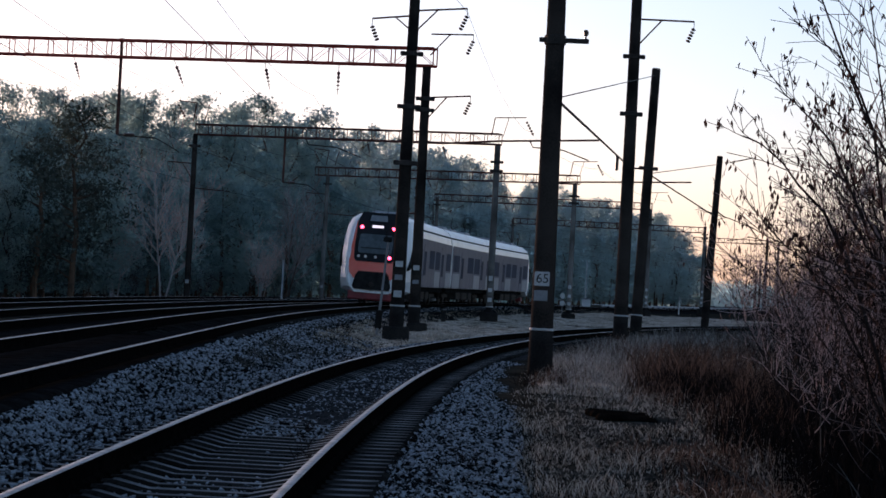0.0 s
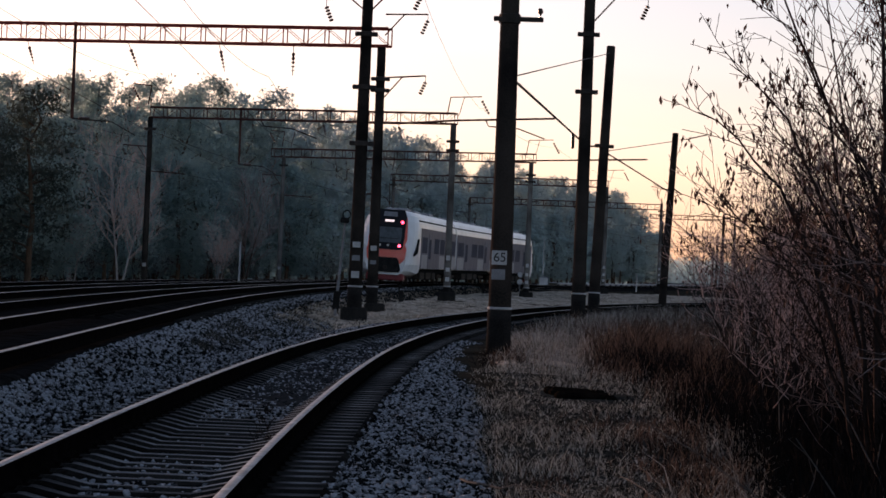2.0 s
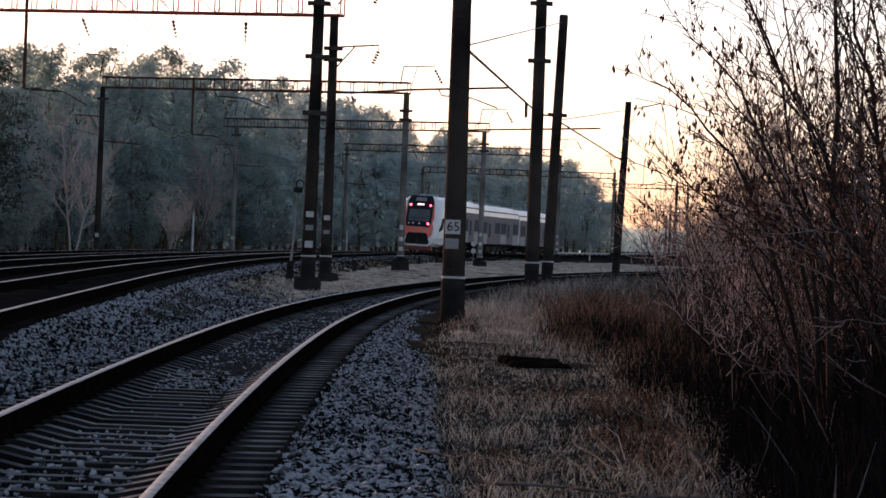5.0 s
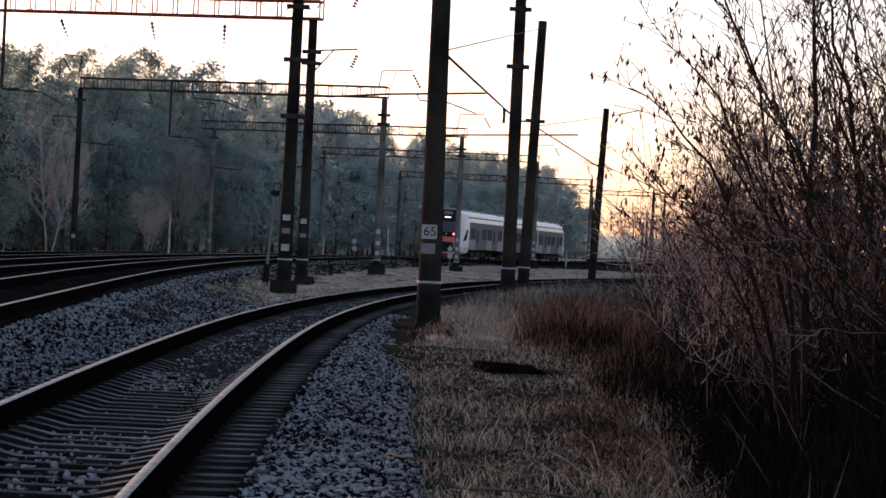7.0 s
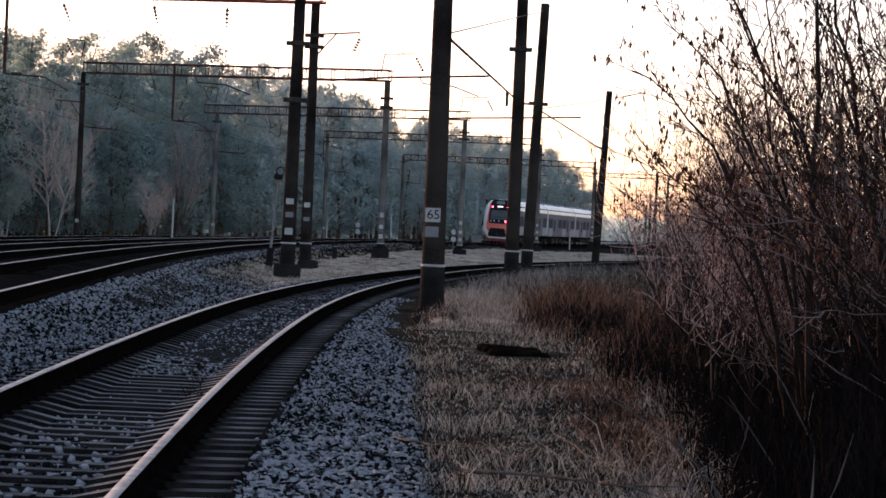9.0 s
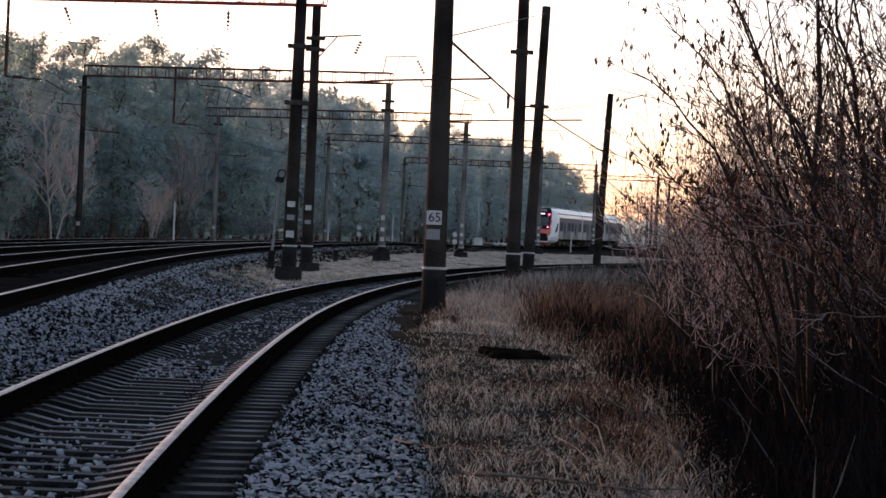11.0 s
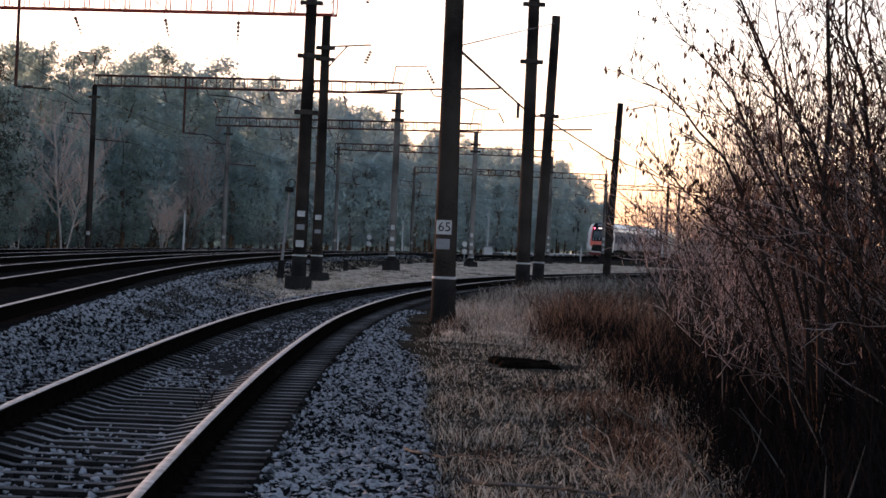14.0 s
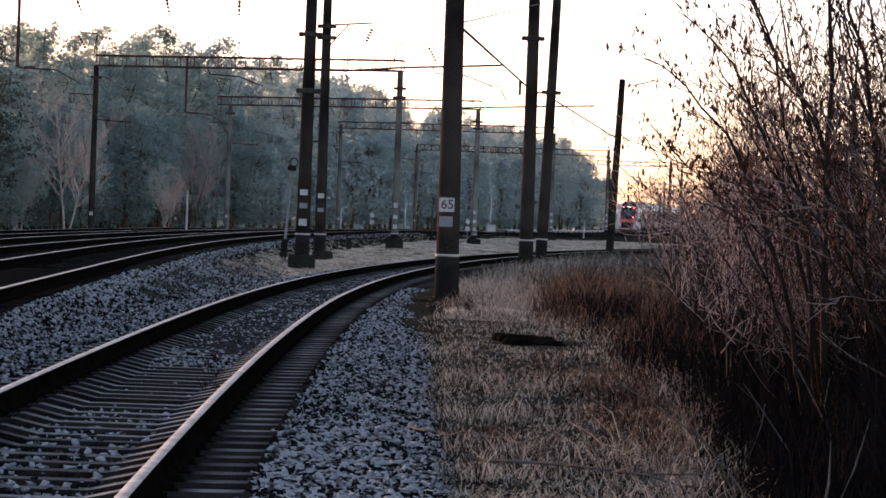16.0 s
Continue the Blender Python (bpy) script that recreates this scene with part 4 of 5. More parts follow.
# ---- woody plants ----
def branch_out(g, p, d, length, r, level, rnd, tips, kids, up=0.15, wob=0.16, sides=(5, 4, 3, 3), reach=(0.28, 0.55), rmin=0.003):
    """One branch as a tapered bent tube, with its side branches."""
    n = (7, 5, 4, 3)[min(level, 3)]
    pts, rad, q = [p.copy()], [r], d.copy()
    for i in range(n):
        q = (q + Vector((rnd.gauss(0, wob), rnd.gauss(0, wob), rnd.gauss(0, wob * 0.6) + up / n))).normalized()
        pts.append(pts[-1] + q * (length / n))
        rad.append(max(r * (1 - 0.75 * (i + 1) / n), rmin))
    g[min(level, len(g) - 1)].tube(pts, rad, sides[min(level, 3)])
    if level >= len(kids):
        tips.append((pts[-1], q))
        tips.append((pts[-2], q))
        return
    for i in range(kids[level]):
        t = rnd.uniform(0.22, 1.0) * n
        k = min(int(t), n - 1)
        at = pts[k].lerp(pts[k + 1], t - k)
        ax = (pts[k + 1] - pts[k]).normalized()
        s = Vector((rnd.gauss(0, 1), rnd.gauss(0, 1), rnd.gauss(0, 0.6)))
        s = (s - ax * s.dot(ax)).normalized()
        branch_out(g, at, (ax * rnd.uniform(0.6, 1.1) + s * rnd.uniform(0.5, 1.0)).normalized(), length * rnd.uniform(*reach), max(rad[k] * 0.6, rmin * 1.25), level + 1, rnd, tips, kids, up, wob, sides, reach, rmin)


def hanging_leaves(tips, rnd, n, size, low=0.0):
    g = Geo()
    tips = [t for t in tips if t[0].z > low]
    for _ in range(n):
        p, _q = rnd.choice(tips)
        p = p + Vector((rnd.gauss(0, 0.02), rnd.gauss(0, 0.02), rnd.gauss(0, 0.02)))
        a = rnd.uniform(0, 6.28)
        w = Vector((math.cos(a), math.sin(a), 0)) * size * 0.19
        d = Vector((rnd.gauss(0, 0.3), rnd.gauss(0, 0.3), -1)).normalized() * size * rnd.uniform(0.7, 1.4)
        b = w.cross(d).normalized() * size * 0.12
        g.add([p, p + d * 0.45 + w + b, p + d, p + d * 0.45 - w + b], [(0, 1, 2), (0, 2, 3)])
    return g


def shrub(seed, height, stems, spread_out, kids, leaves, leaf_size, bias=(0, 0), r=0.028, label="", twigmat="twig", reach=(0.28, 0.55)):
    rnd = random.Random(seed)
    t = thing("shrub", None, label or "bare red-brown shrub with withered hanging leaves", "shrub", "bushes beside the track")
    fine, tips = [Geo(), Geo()], []
    for i in range(stems):
        g = Geo()
        a = rnd.uniform(0, 6.28)
        d = Vector((math.cos(a) * spread_out * rnd.random() + bias[0], math.sin(a) * spread_out * rnd.random() + bias[1], 1)).normalized()
        p = Vector((math.cos(a) * 0.18 * rnd.random() * stems ** 0.5, math.sin(a) * 0.25 * rnd.random() * stems ** 0.5, -0.05))
        branch_out([g, *fine], p, d, height * rnd.uniform(0.65, 1.05), r * rnd.uniform(0.6, 1.1), 0, rnd, tips, kids, 0.25, 0.10 if height > 3.5 else 0.15, reach=reach)
        part("stem", g, M["stem"], t, "dark upright stem")
    tagged(part("branchwork", fine[0], M[twigmat], t), kind="stuff")
    tagged(part("twigwork", fine[1], M[twigmat], t, "fine red-brown twigs"), kind="stuff")
    if leaves:
        tagged(part("foliage", hanging_leaves(tips, rnd, leaves, leaf_size, height * (0.25 if height > 3.5 or leaves < 400 else 0.45)), M["leaf"], t, "withered curled brown leaves"), kind="stuff")
    return t


def arching_shrub(seed, x, y, arcs, label):
    """A shrub of a few long bowed stems; each arc: foot, tip sideways, tip height, thickness."""
    rnd = random.Random(seed)
    t = thing("shrub", pose(x, y, 0), label, "shrub", "bushes beside the track")
    fine, tips = [Geo(), Geo()], []
    for x0, x1, z1, r in arcs:
        g, line = Geo(), []
        n = 12
        dy = rnd.uniform(-0.5, 0.5)
        for i in range(n + 1):
            f = i / n
            line.append(Vector((x0 + (x1 - x0) * f ** 1.45 + rnd.gauss(0, 0.02), dy * f + rnd.gauss(0, 0.02), -0.05 + (z1 + 0.05) * math.sin(f * 1.45) / math.sin(1.45) + rnd.gauss(0, 0.012))))
        rad = [max(r * (1 - 0.85 * i / n), 0.0035) for i in range(n + 1)]
        g.tube(line, rad, 6)
        part("stem", g, M["stem"], t, "dark bowed stem")
        for i in range(4, n):
            for _ in range(2):
                ax = (line[i + 1] - line[i]).normalized()
                d = (ax * 0.9 + Vector((rnd.gauss(-0.15, 0.5), rnd.gauss(0, 0.5), rnd.uniform(0.0, 0.7)))).normalized()
                branch_out(fine, line[i].lerp(line[i + 1], rnd.random()), d, rnd.uniform(0.25, 0.8) * (1.15 - 0.5 * i / n), max(rad[i] * 0.45, 0.0045), 0, rnd, tips, (4,), 0.1, 0.09, (4, 3, 3, 3), (0.2, 0.5), 0.0028)
    tagged(part("branchwork", fine[0], M["stem"], t), kind="stuff")
    tagged(part("twigwork", fine[1], M["stem"], t, "fine dark twigs"), kind="stuff")
    tagged(part("foliage", hanging_leaves(tips, rnd, 90 * len(arcs), 0.062, 1.6), M["leaf"], t, "withered curled brown leaves"), kind="stuff")
    return t


# a sheet laid under the bushes, its black colour standing for their shade
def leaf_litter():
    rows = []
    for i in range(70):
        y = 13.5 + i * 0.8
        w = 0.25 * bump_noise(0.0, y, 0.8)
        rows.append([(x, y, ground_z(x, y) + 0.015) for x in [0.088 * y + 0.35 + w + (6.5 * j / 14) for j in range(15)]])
    solid("leaf_litter", Geo().strip(rows), M["bushshade"], "dark sheet for the shade under the bushes", "leaf litter", kind="structure")


def bushes():
    leaf_litter()
    tall = "tall bare shrub with dark stems and withered hanging leaves"
    # the near tall ones, leaning over the grass
    for seed, x, y, h, st, bias, lv in ((2, 3.5, 19.0, 4.4, 5, (-0.08, 0.05), 350), (4, 3.8, 22.5, 5.0, 6, (-0.06, 0), 450),
                                        (5, 4.1, 20.0, 4.6, 6, (-0.06, 0), 300), 
                                        (8, 4.1, 25.0, 4.7, 6, (-0.05, 0), 350), (9, 4.6, 28.5, 4.9, 6, (-0.05, 0), 350), (10, 3.9, 18.2, 4.3, 5, (-0.06, 0), 300)):
        s = shrub(seed, h, st, 0.30, (12, 6), lv, 0.06, bias, 0.026, tall, reach=(0.14, 0.34))
        s.matrix_basis = pose(x, y, 0)
    bowed = "tall bowed shrub reaching over the grass, nearly bare"
    arching_shrub(81, 2.75, 21, ((0.0, -0.12, 4.3, 0.034), (-0.05, -1.45, 2.95, 0.024), (0.05, -1.15, 3.35, 0.024), (0.0, -0.85, 3.7, 0.022), (-0.05, -1.35, 2.35, 0.018)), bowed)
    arching_shrub(82, 3.15, 20, ((0.0, -0.05, 4.5, 0.034), (0.05, -0.75, 4.0, 0.026), (0.0, -1.2, 3.0, 0.02), (-0.05, -1.3, 2.1, 0.018), (0.1, 0.3, 4.2, 0.03)), bowed)
    arching_shrub(83, 3.3, 17.6, ((0.0, -0.3, 4.3, 0.03), (0.0, -1.0, 2.2, 0.018), (0.0, -0.7, 3.0, 0.022), (0.05, -0.85, 1.6, 0.015)), bowed)
    mass = [shrub(30 + i, 3.0, 12, 0.38, (9, 4), 500, 0.055, (-0.03, 0), 0.016, reach=(0.2, 0.42)) for i in range(3)]
    # copies for further off: haze is put into their paler twig colour
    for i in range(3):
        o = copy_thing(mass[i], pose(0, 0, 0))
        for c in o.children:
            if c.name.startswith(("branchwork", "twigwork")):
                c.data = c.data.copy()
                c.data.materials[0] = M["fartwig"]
        mass.append(tagged(o, "red-brown bare bush with fine dense twigs paled for haze"))
    used = set()
    spots = [(3.35, 25.5, 1.0), (4.0, 26.5, 1.1), (2.95, 29, 0.75), (3.7, 30, 1.0), (4.5, 31, 1.2), (3.25, 34, 0.8), (4.3, 36, 1.0), (5.2, 37, 1.2), (3.6, 40, 0.85), (4.7, 42, 1.05), (5.8, 44, 1.3),
             (4.1, 47, 0.85), (5.2, 50, 1.1), (6.6, 52, 1.35), (4.9, 56, 0.85), (6.1, 60, 1.1), (7.6, 62, 1.4), (5.9, 68, 0.9), (7.4, 74, 1.2), (9.0, 78, 1.4), (7.2, 86, 0.9), (9.2, 92, 1.2), (11, 100, 1.4), (9.6, 112, 1.0), (12, 122, 1.3),
             (3.3, 22.8, 0.8), (3.0, 24.5, 0.7), (3.7, 20.5, 0.9), (4.2, 18.5, 1.0), (4.3, 23.5, 1.1), (5.0, 25.5, 1.2), (6.2, 33, 1.3)]
    rnd = random.Random(8)
    for i, (x, y, s) in enumerate(spots):
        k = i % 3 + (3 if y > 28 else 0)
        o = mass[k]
        m = pose(x, y, ground_z(x, y) - 0.02, 0, 0, rnd.uniform(0, 360))
        if k not in used:
            used.add(k)
            o.matrix_basis = m
        else:
            o = copy_thing(o, m)
        o.scale = (s, s, s)


def pine(seed, height, base, width, label, clumps=240, dense=25, leaf=0.10, skin="needles"):
    rnd = random.Random(seed)
    t = thing("pine_tree", None, label, "tree", "trees of the wood")
    g = Geo()
    pts = [(rnd.gauss(0, 0.04) * i, rnd.gauss(0, 0.04) * i, height * i / 8 - 0.2) for i in range(9)]
    g.tube(pts, [0.17 * (1 - 0.85 * i / 8) for i in range(9)], 7)
    for i in range(16):
        z = height * rnd.uniform(base * 0.8, 0.95)
        a = rnd.uniform(0, 6.28)
        L = width * rnd.uniform(0.4, 0.8) * (1.1 - 0.6 * z / height)
        g.tube([(0, 0, z), (math.cos(a) * L * 0.5, math.sin(a) * L * 0.5, z + 0.2), (math.cos(a) * L, math.sin(a) * L, z + 0.45)], [0.05, 0.03, 0.012], 4)
    part("trunk", g, M["bark"], t, "slender brown trunk with bare lower limbs")
    rs = np.random.RandomState(seed)
    v = []
    boughs = clumps // 7
    for i in range(boughs):
        f = (i + rnd.random()) / boughs
        z = height * (base + (0.98 - base) * f)
        R = width * (0.35 + 0.75 * math.sin(math.pi * min(1, 0.25 + 0.72 * f))) * rnd.uniform(0.55, 1.25)
        a = rnd.uniform(0, 6.28)
        rise = rnd.uniform(-0.1, 0.45)
        for j in range(7):
            q = 0.25 + 0.75 * (j + rnd.random()) / 7
            c = np.array((math.cos(a) * R * q + rnd.gauss(0, 0.22), math.sin(a) * R * q + rnd.gauss(0, 0.22), z + rise * R * q + rnd.gauss(0, 0.12)))
            k = dense
            p = c + rs.normal(0, 1, (k, 3)) * (0.30, 0.30, 0.19)
            d1, d2 = rs.normal(0, leaf, (k, 3)), rs.normal(0, leaf, (k, 3))
            v.append(np.stack([p, p + d1, p + d2], 1).reshape(-1, 3))
    v = np.concatenate(v)
    me = bulk("crown", v, np.arange(len(v), dtype=np.int32).reshape(-1, 3), M[skin])
    soft_normals(me, (0, 0, height * (base * 0.5 + 0.35)))
    part("crown", me, None, t, "ragged grey-green crown of needles")
    return t


def bare_tree(seed, height, label, wide=0.08, twigs="birchtwig", stem="birch", name="birch_tree"):
    rnd = random.Random(seed)
    t = thing(name, None, label, "tree", "bare trees at the wood's edge")
    g, tips = [Geo(), Geo(), Geo()], []
    for i in range(2):
        branch_out(g, Vector((0.25 * i, 0, -0.1)), Vector((rnd.gauss(0, wide), 0, 1)).normalized(), height * (1 - 0.2 * i), 0.07, 0, rnd, tips, (26, 11), 0.5, 0.05, reach=(0.2, 0.42 + wide), rmin=0.010)
    part("trunk", g[0], M[stem], t, "pale slender trunk" if stem == "birch" else "dark trunk")
    tagged(part("branchwork", g[1], M[twigs], t), kind="stuff")
    tagged(part("twigwork", g[2], M[twigs], t, "fine bare twigs"), kind="stuff")
    return t


def wood():
    tall, far = "tall pine with a ragged frosted crown", "distant pine with a pale frosted crown"
    shapes = ((51, 12.5, 0.35, 1.9, tall, 240), (52, 13.5, 0.45, 1.7, tall, 240), (53, 11.5, 0.22, 2.1, "dense pine with a low grey-green crown", 240),
              (54, 14.5, 0.5, 2.0, "tall pine with a high rounded crown", 240), (55, 8.5, 0.05, 1.9, "young dense pine at the wood's edge", 260))
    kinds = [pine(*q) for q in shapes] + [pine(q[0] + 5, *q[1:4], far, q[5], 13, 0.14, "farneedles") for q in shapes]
    used = [False] * 10
    rnd = random.Random(9)

    def stand(k, x, y, s):
        m = pose(x, y, 0.1, 0, 0, rnd.uniform(0, 360))
        if used[k]:
            o = copy_thing(kinds[k], m)
        else:
            o, used[k] = kinds[k], True
            o.matrix_basis = m
        o.scale = (s, s, s)

    y = 112.0
    while y < 560:
        f = 1 + (y - 112) / 380
        for row, (o0, o1, pick, sc) in enumerate(((-19.5, -17.5, (4, 4, 2, 4), 0.85), (-23, -20, (2, 0, 4, 2), 0.95), (-29, -24, (0, 1, 3, 3), 1.03))):
            yy = y + rnd.uniform(-1.8, 1.8)
            x = main_x(yy) + rnd.uniform(o0, o1) - 2.6 * spread(yy) * 0.4
            if x / yy < -0.235 or rnd.random() < 0.08:
                continue
            k = rnd.choice(pick)
            tall = min(0.0645 * yy + 1.2, 17.6) * rnd.uniform(0.83, 1.02) * (0.62, 0.85, 1.0, 1.0)[row]
            # beyond 255 m the copies with haze in their colour
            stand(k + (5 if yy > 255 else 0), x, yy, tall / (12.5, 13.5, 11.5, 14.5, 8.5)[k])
        y += 3.0 * f
    pine(57, 9.0, 0.08, 2.3, "dark green pine standing before the wood", 300, 26, 0.085, "darkpine").matrix_basis = pose(-22.3, 130, 0.1)
    pine(58, 7.5, 0.06, 2.0, "dark green pine standing before the wood", 260, 26, 0.085, "darkpine").matrix_basis = pose(-25.6, 139, 0.1)
    a = bare_tree(61, 7.5, "slim bare birch with pale trunk and reddish twigs")
    a.matrix_basis = pose(-23.1, 166, 0.1)
    for x, y, s in ((-26.3, 168, 0.75), (-20.4, 196, 0.5), (-25.2, 163, 0.6), (-21.9, 212, 0.6), (-27.5, 160, 0.7)):
        o = copy_thing(a, pose(x, y, 0.1, 0, 0, x * 50))
        o.scale = (s, s, s)
    bare_tree(62, 6.6, "broad bare tree with a rounded brown twig crown", 0.2, "browntwig", "bark", "broadleaf_tree").matrix_basis = pose(-20.4, 215, 0.1)
    u = shrub(71, 2.2, 10, 0.6, (8, 4), 300, 0.06, (0, 0), 0.014, "low reddish bush at the wood's edge")
    u.matrix_basis = pose(-28.2, 170, 0.1)
    for x, y in ((-27.0, 172), (-29.5, 168), (-22, 178), (-13.5, 205), (-25.8, 172), (-18.0, 190)):
        copy_thing(u, pose(x, y, 0.1, 0, 0, x * 77)).scale = (1.1, 1.1, 0.9)
    # far belt of trees beyond the bend
    rs = np.random.RandomState(4)
    n = 34000
    x = rs.uniform(20, 190, n)
    y = rs.uniform(760, 860, n)
    h = 4.6 + 1.2 * np.sin(x * 0.13) * np.sin(x * 0.041 + 1) + rs.uniform(-1, 1.0, n)
    h += np.where(x < 62, 2, 0)
    c = np.stack([x, y, rs.uniform(0, 1, n) * h], 1)
    v = np.stack([c, c + rs.normal(0, 0.5, (n, 3)), c + rs.normal(0, 0.5, (n, 3))], 1)
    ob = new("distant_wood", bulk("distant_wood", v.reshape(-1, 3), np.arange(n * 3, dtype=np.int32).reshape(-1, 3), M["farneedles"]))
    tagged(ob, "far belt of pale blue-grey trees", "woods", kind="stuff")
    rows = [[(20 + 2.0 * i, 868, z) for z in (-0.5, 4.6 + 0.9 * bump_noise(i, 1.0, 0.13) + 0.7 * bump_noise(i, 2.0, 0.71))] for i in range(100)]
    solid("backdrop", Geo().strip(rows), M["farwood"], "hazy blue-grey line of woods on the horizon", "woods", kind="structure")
    # the wood's closed depth behind its edge, coloured for shade near, haze far
    # the first strip is extended unseen, added to block the low sun
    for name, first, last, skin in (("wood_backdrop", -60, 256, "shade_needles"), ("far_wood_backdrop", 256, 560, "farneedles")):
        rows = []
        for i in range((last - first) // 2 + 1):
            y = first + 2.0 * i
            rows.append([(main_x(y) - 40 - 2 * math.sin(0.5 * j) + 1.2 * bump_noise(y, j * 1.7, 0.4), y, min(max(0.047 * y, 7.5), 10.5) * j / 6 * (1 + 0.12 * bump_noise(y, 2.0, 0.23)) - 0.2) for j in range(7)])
        solid(name, Geo().strip(rows), M[skin], "backing of the conifer wood that blocks the low sun", "woods", kind="structure", smooth=True)
    # filler inside the wood, darkened for shade near by, paled for haze beyond
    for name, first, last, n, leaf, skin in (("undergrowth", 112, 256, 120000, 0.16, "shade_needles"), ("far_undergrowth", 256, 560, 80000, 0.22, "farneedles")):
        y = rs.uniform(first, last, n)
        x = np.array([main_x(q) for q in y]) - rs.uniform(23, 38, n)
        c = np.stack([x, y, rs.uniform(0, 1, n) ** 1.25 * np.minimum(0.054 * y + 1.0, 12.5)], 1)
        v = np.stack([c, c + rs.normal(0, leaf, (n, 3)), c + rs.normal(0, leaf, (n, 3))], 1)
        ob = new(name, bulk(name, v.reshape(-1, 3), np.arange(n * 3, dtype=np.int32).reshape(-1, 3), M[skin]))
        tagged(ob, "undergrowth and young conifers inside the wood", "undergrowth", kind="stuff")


# ---- small things by the line ----
def odds_and_ends():
    # low platform beside the main line
    t = thing("platform", None, "low pale concrete platform beside the main line", "platform", kind="structure")
    top, face = [], []
    for i in range(24):
        y = 292 + i * 10
        x = main_x(y) - 1.9
        z = main_z(y) + 0.24
        top.append([(x, y, z), (x - 2.2, y, z), (x - 2.2, y, -0.1)])
        face.append([(x, y, z - 0.12), (x, y, z - 0.001)])
    part("deck", Geo().strip(top), M["platform"], t)
    part("edge", Geo().strip([[(p[0] + 0.02, p[1], p[2]) for p in r] for r in face]), M["white"], t)
    for i in range(40):
        y = 292.5 + i * 5.6
        part("support", Geo().box(main_x(y) - 2.0, y, main_z(y) - 0.1, 0.25, 0.4, 0.46), M["concrete"], t)
    t = thing("concrete_box", pose(main_x(290) - 3.2, 290, 0.2), "small pale concrete cabinet beside the line", "cabinet")
    part("body", Geo().box(0, 0, 0.45, 0.9, 0.8, 1.0, 0.05), M["platform"], t)
    part("lid", Geo().box(0, 0, 0.98, 1.0, 0.9, 0.08, 0.02), M["grey"], t)
    # slanted thin lamp post
    t = thing("signal_post", pose(-5.28, 86, 0.35, 0, 4.2, 0), "thin leaning steel post with a small dark lamp", "signal post")
    part("pole", Geo().tube([(0, 0, -0.3), (0, 0, 2.75)], [0.045, 0.03], 8), M["grey"], t, "pale thin steel tube")
    part("lamp_head", Geo().box(-0.02, 0, 2.72, 0.26, 0.2, 0.16, 0.03), M["black"], t, "dark lamp head")
    loop = [(0.02 + 0.12 * math.cos(a * 0.52), 0, 2.9 + 0.13 * math.sin(a * 0.52)) for a in range(13)]
    part("hoop", Geo().tube(loop, 0.02, 6), M["black"], t)
    part("box", Geo().box(0, 0, 0.28, 0.2, 0.2, 0.55, 0.02), M["tar"], t, "dark cable box")
    # little signs and posts along the wood
    for x, y, h, r in ((-16.9, 176, 2.7, 0.07), (-8.9, 215, 2.0, 0.06), (-4.2, 225, 2.6, 0.06), (3.8, 330, 5.5, 0.07), (13.4, 300, 1.8, 0.07)):
        t = thing("marker_post", pose(x, y, 0.1), "pale thin concrete marker post", "post", "marker posts")
        part("shaft", Geo().tube([(0, 0, -0.2), (0, 0, h)], [r, r * 0.8], 8), M["platform"], t)
    for x, y, z in ((-7.0, 230, 0.9), (0.75, 215, 0.7)):
        t = thing("track_sign", pose(x, y, 0.2), "small round white track sign on a post", "sign", "track signs")
        part("post", Geo().tube([(0, 0, -0.2), (0, 0, 1.6)], 0.03, 6), M["grey"], t)
        for k, zz in enumerate((z, z + 0.55)):
            part("disc", Geo().tube([(0, -0.04, zz), (0, -0.06, zz)], 0.2, 14), M["white"], t, "white round disc")
    for x, y in ((-7.0, 205), (-6.2, 160), (-4.9, 128)):
        t = thing("stub_post", pose(x if y != 205 else main_x(y) + 2.6, y, 0.15), "short dark stub beside the rails", "post", "stub posts")
        part("shaft", Geo().box(0, 0, 0.2, 0.22, 0.22, 0.6, 0.03), M["tar"], t)
    # near-black slab added in place of a dark hollow in the grass
    t = thing("timber_slab", pose(1.05, 38.8, ground_z(1.05, 38.8) - 0.015, 0, 2, 8), "near-black slab standing in for a dark hollow in the grass", "timber")
    rnd = random.Random(3)
    for i in range(4):
        part("beam", Geo().box(rnd.uniform(-0.05, 0.05), -0.45 + i * 0.27, 0.02 + rnd.uniform(-0.035, 0.03), 0.95 + rnd.uniform(-0.3, 0.2), 0.24, 0.12, 0.04), M["oil_shade"], t)
    # fallen branches
    for seed, pts, r in ((1, ((-0.33, 21.6), (0.0, 20.7), (0.38, 19.9), (0.62, 19.0)), 0.011), (2, ((0.08, 19.0), (0.5, 18.35), (1.05, 17.7), (1.80, 16.9)), 0.016), (4, ((0.95, 22.5), (1.15, 20.2), (1.35, 18.9)), 0.007)):
        rnd = random.Random(seed)
        line = [Vector((x, y, ground_z(x, y) + 0.15 + (0.12 if seed == 3 else 0.03) * i * (0.5 if i % 2 else 1))) for i, (x, y) in enumerate(pts)]
        fine_line = []
        for p, q in zip(line[:-1], line[1:]):
            fine_line += [p.lerp(q, k / 4) + Vector((rnd.gauss(0, 0.012), rnd.gauss(0, 0.05), rnd.gauss(0, 0.010))) for k in range(4)]
        t = thing("fallen_branch", None, "bleached dead branch lying in the grass", "branch", "fallen branches")
        part("limb", Geo().tube(fine_line, [r * (1 - 0.7 * k / len(fine_line)) for k in range(len(fine_line))], 7), M["deadwood"], t)
